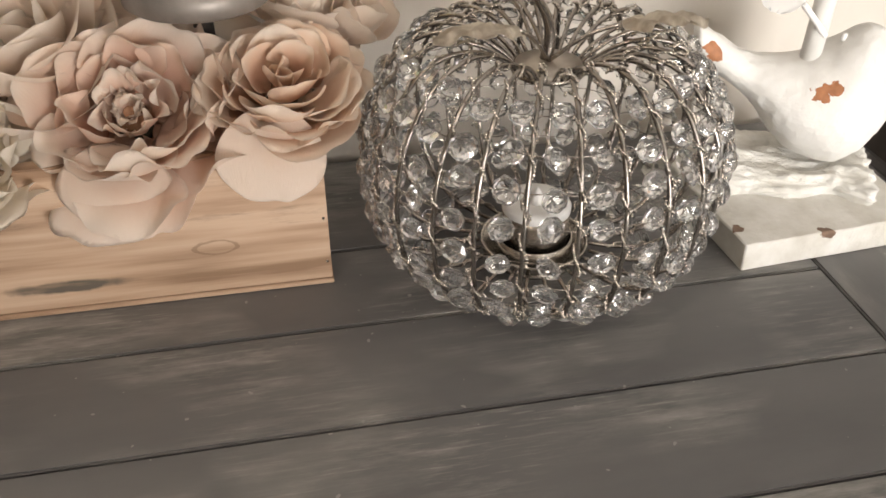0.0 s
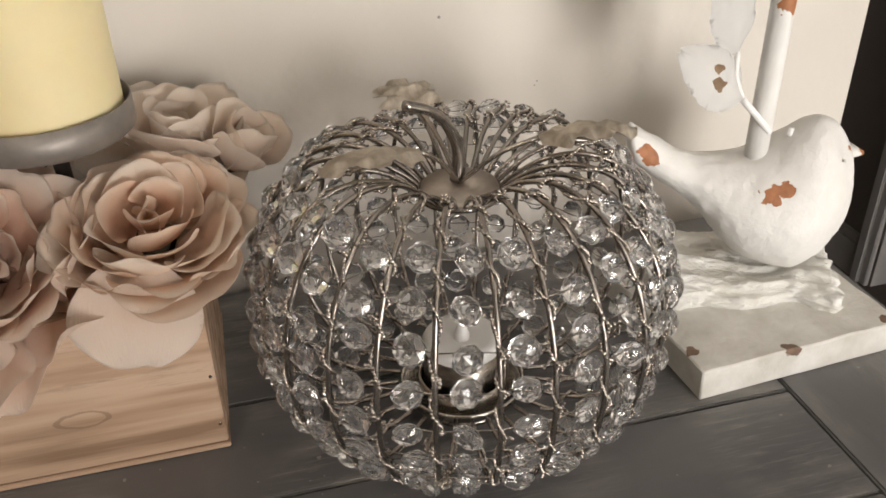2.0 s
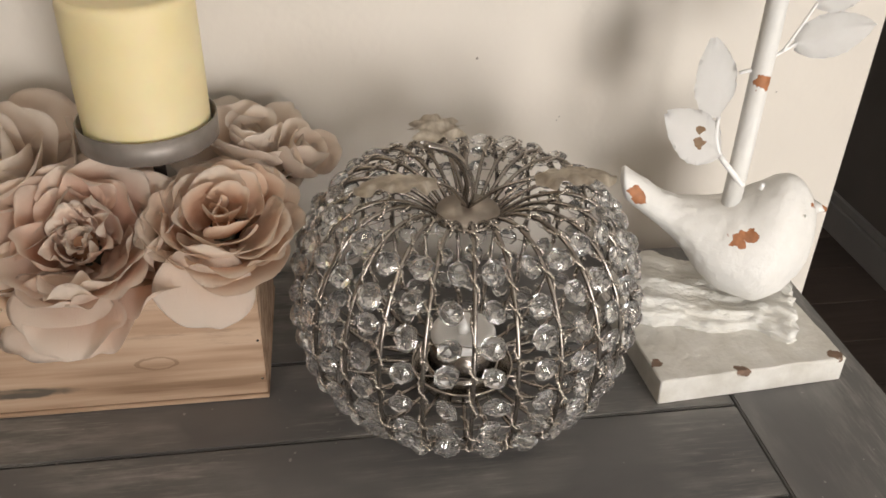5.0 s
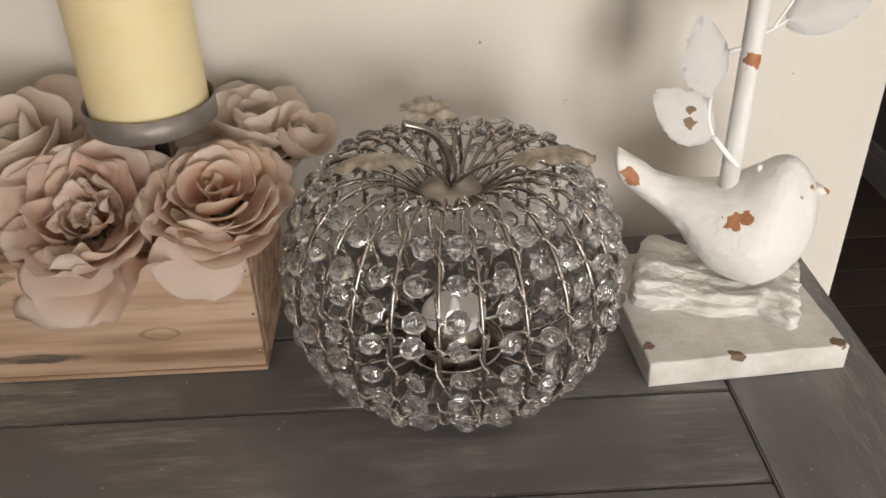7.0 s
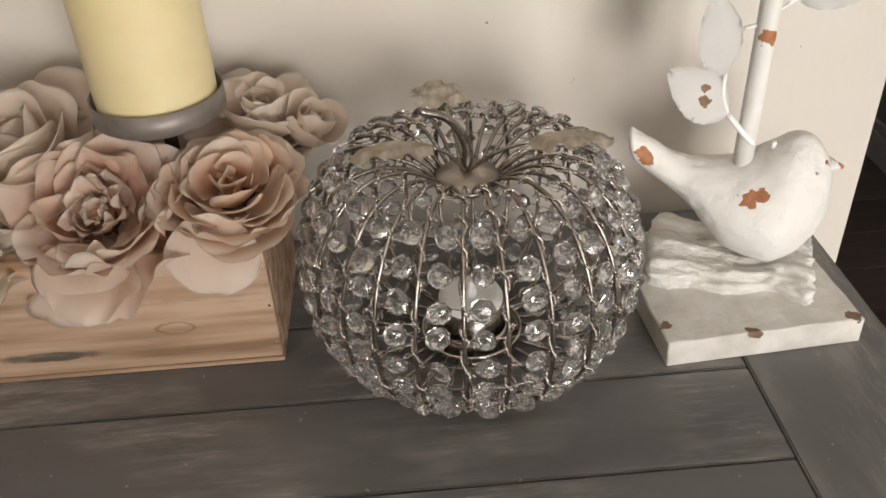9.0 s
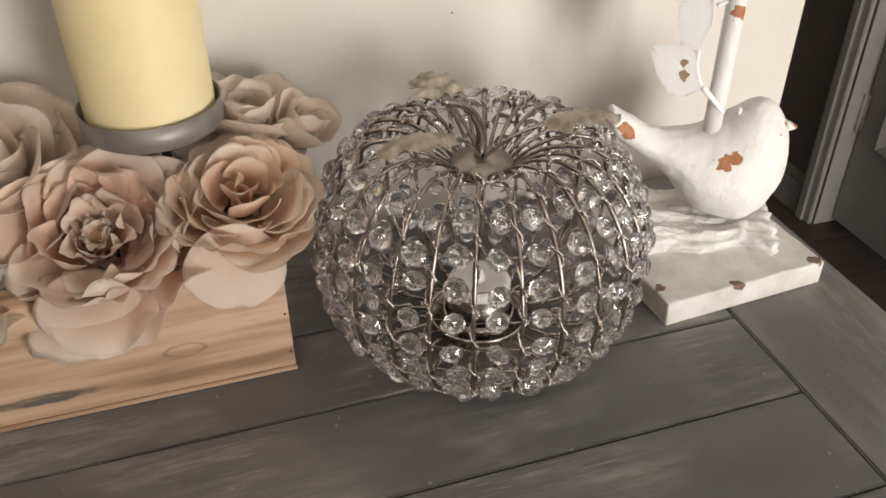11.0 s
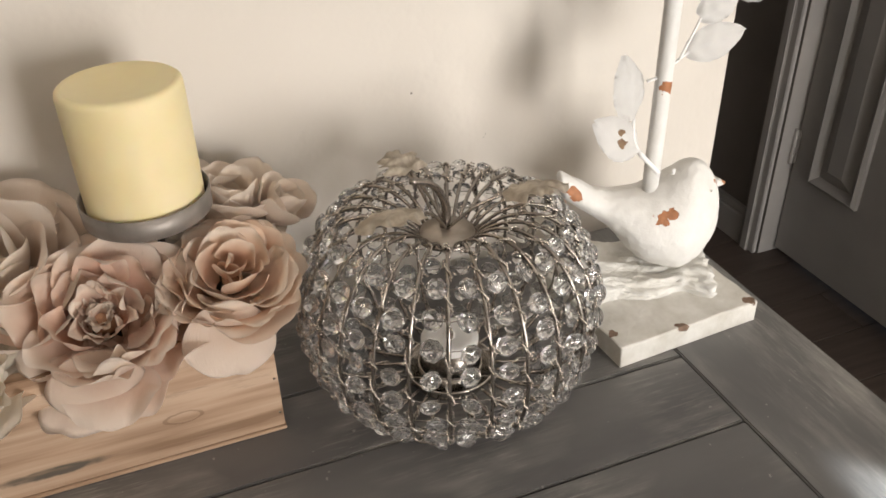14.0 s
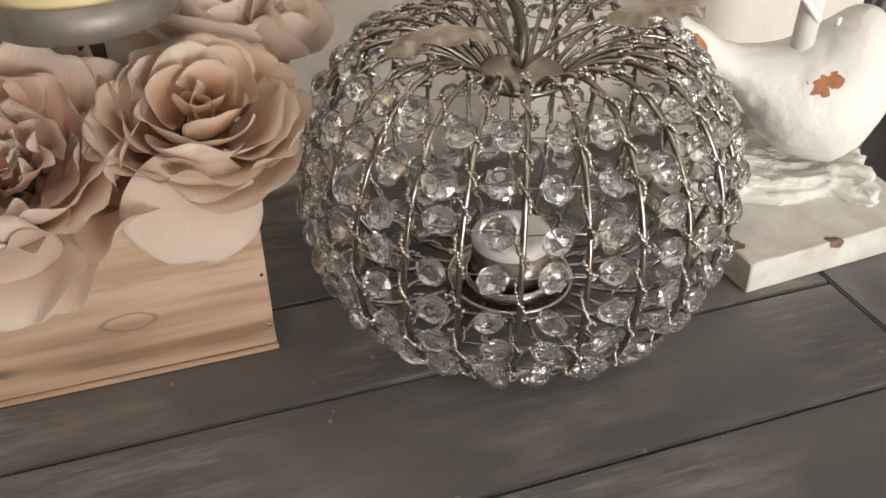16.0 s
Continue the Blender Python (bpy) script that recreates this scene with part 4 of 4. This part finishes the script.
def flower(label, at, facing, radius, material, seed, layers, heart_material=None, category="artificial flower"):
    """layers: (petals, length, width, a0, a1, cup, ruffle, offset, tip) in shares of the radius and degrees."""
    rng = random.Random(seed)
    th = holder("peony", label, category, Matrix.Translation(at) @ Vector(facing).to_track_quat("Z", "Y").to_matrix().to_4x4(), "silk flowers in the planter box")
    for q, (cnt, ln, wd, a0, a1, cup, ruf, off, tip) in enumerate(layers):
        ph = rng.uniform(0, 360)
        for k in range(cnt):
            wild = 1.0 if ruf < 0.145 else 1.8
            yaw = ph + 360 * k / cnt + rng.uniform(-20, 20)
            bm = petal_bm(rng, radius * ln * (1 + wild * rng.uniform(-0.11, 0.09)), radius * wd * rng.uniform(0.85, 1.15), a0 + rng.uniform(-7, 7) * wild, a1 + rng.uniform(-13, 13) * wild, cup * rng.uniform(0.8, 1.15), radius * ruf, radius * off, tip)
            part("petal", bm, (heart_material or material) if q == 0 else material, th, "", True, pose(0, 0, radius * 0.02 * q * -1, 0, 0, yaw))
    part("flower_heart", lathe([(0, -0.12 * radius), (0.15 * radius, -0.06 * radius), (0.17 * radius, 0.06 * radius), (0.10 * radius, 0.16 * radius), (0, 0.19 * radius)], 14), P_HEART, th, "dark tan heart of the flower")
    part("calyx", lathe([(0, -0.34 * radius), (0.14 * radius, -0.28 * radius), (0.18 * radius, -0.14 * radius), (0, -0.10 * radius)], 14), M_STALK, th)
    inv = th.matrix_basis.inverted()
    foot = Vector((min(max(at[0], -0.28), 0.138), min(max(at[1], 0.50), 0.572), 0.066))
    part("stalk", tube(bmesh.new(), [inv @ Vector(at) - Vector((0, 0, 0.2 * radius)), inv @ ((Vector(at) + foot) / 2 - Vector((0, 0, 0.004))), inv @ foot], 0.0022, 7), M_STALK, th)
    return th


# petals, length, width, first angle, last angle, cup, ruffle, offset, lip
PEONY = [(14, 0.34, 0.22, 6, 36, 0.7, 0.08, 0.05, 0.2), (10, 0.48, 0.40, 30, 8, 0.8, 0.11, 0.18, 0.3), (6, 0.70, 0.78, 60, -2, 0.9, 0.15, 0.30, 0.3), (6, 0.84, 1.00, 72, 6, 0.75, 0.18, 0.30, 0.4),
         (6, 0.96, 1.14, 82, 24, 0.55, 0.22, 0.26, 0.4), (6, 1.10, 1.20, 90, 50, 0.4, 0.26, 0.20, 0.4), (7, 1.20, 1.16, 98, 86, 0.2, 0.30, 0.13, 0.5)]
ROSE = [(3, 0.46, 0.66, 14, -10, 1.0, 0.08, 0.05, 0.3), (3, 0.60, 0.88, 42, -2, 0.9, 0.09, 0.20, 0.3), (4, 0.74, 1.04, 62, 0, 0.8, 0.10, 0.25, 0.4),
        (5, 0.85, 1.16, 77, 5, 0.75, 0.12, 0.27, 0.5), (5, 0.93, 1.26, 87, 12, 0.7, 0.13, 0.28, 0.5), (5, 0.99, 1.32, 95, 21, 0.6, 0.14, 0.28, 0.5), (6, 1.03, 1.32, 101, 31, 0.5, 0.14, 0.25, 0.5)]
LOOSE = [(4, 0.75, 0.9, 8, -10, 1.0, 0.07, 0.05, 0.1), (5, 1.0, 1.12, 28, -4, 0.9, 0.09, 0.12, 0.2), (5, 1.14, 1.36, 54, 14, 0.6, 0.13, 0.14, 0.2), (6, 1.22, 1.44, 80, 46, 0.35, 0.16, 0.1, 0.3)]

BUD = [(3, 0.95, 0.85, 14, -18, 1.1, 0.06, 0.04, 0.1), (4, 1.10, 1.10, 34, -16, 1.0, 0.08, 0.10, 0.2), (3, 1.18, 1.20, 52, -4, 0.8, 0.10, 0.14, 0.4)]

flower("tan blush silk rose, fully open, at the box corner", (0.1395, 0.501, 0.106), (0.05, -0.38, 0.92), 0.0355, P_BLUSH, 11, ROSE)
flower("dusty pink silk peony with frilled heart, fully open", (0.067, 0.501, 0.097), (-0.02, -0.56, 0.83), 0.0445, P_MAUVE, 23, PEONY)
flower("pale beige silk peony with broad loose petals", (0.014, 0.553, 0.096), (-0.12, -0.35, 0.93), 0.055, P_PALE, 31, LOOSE)
flower("cream silk ranunculus with yellow heart", (-0.010, 0.488, 0.086), (0.1, -0.6, 0.8), 0.028, P_CREAM, 45, PEONY)
flower("off-white silk peony with tall upright petals, by the wall", (0.152, 0.568, 0.107), (0.10, -0.12, 0.99), 0.034, P_WHITE, 52, LOOSE)
flower("off-white silk peony bud, half open, over the box end", (0.175, 0.556, 0.108), (0.50, -0.24, 0.83), 0.027, P_WHITE, 57, BUD)
flower("pale beige silk peony, half open, behind the candle", (0.045, 0.588, 0.096), (-0.1, 0.1, 0.99), 0.030, P_PALE, 61, LOOSE)


def hanging_petal(label, at, facing, length, width, seed, material, ruffle):
    rng = random.Random(seed)
    bm = petal_bm(rng, length, width, 80, 100, -0.22, ruffle, 0.0, 0.0, 21, 0.03, 0.9)
    ob = part("petal_fallen", bm, material, None, "", True, face_pose(at, (at[0] + facing[0], at[1] + facing[1], at[2] + facing[2]), (0, -1, 0.2)) @ pose(0, 0, 0, 0, 0, 90))
    return tagged(ob, label, "petal")


hanging_petal("broad pale silk petal hanging over the box front", (0.131, 0.4770, 0.110), (-0.06, -0.26, -1), 0.0480, 0.047, 3, P_WHITE, 0.0042)
hanging_petal("thin translucent silk petal hanging over the box front", (0.060, 0.4770, 0.098), (-0.12, -0.26, -1), 0.043, 0.048, 5, P_PALE, 0.0080)


# ---- pillar candle on its tray ----
CANDLE = (0.1035, 0.533)


def build_candle():
    tray = holder("candle_tray", "grey metal candle tray on a dark iron foot", "candle holder", pose(CANDLE[0], CANDLE[1], 0.070))
    part("dish", lathe([(0, 0.0745), (0.032, 0.0745), (0.0342, 0.0755), (0.0350, 0.0865), (0.0359, 0.0865), (0.0356, 0.0745), (0.033, 0.0725), (0, 0.0725)], 64), M_TRAY, tray)
    part("foot", lathe([(0, 0), (0.012, 0), (0.012, 0.004), (0.005, 0.010), (0.005, 0.062), (0.014, 0.0723), (0, 0.0723)], 24), M_IRON, tray, "dark iron foot")
    c = holder("pillar_candle", "unlit pale yellow pillar candle standing in the tray", "candle", pose(CANDLE[0], CANDLE[1], 0.1447))
    part("wax_body", lathe([(0, 0.0), (0.0316, 0.0), (0.0323, 0.002), (0.0326, 0.04), (0.0326, 0.0728), (0.0321, 0.0751), (0.0305, 0.0764), (0.0288, 0.0765)], 72), M_WAX, c)
    part("candle_top", lathe([(0.0287, 0.0765), (0.024, 0.0762), (0.012, 0.0750), (0.003, 0.0745), (0, 0.0746)], 72), M_WAX, c, "smooth dished wax top")


build_candle()
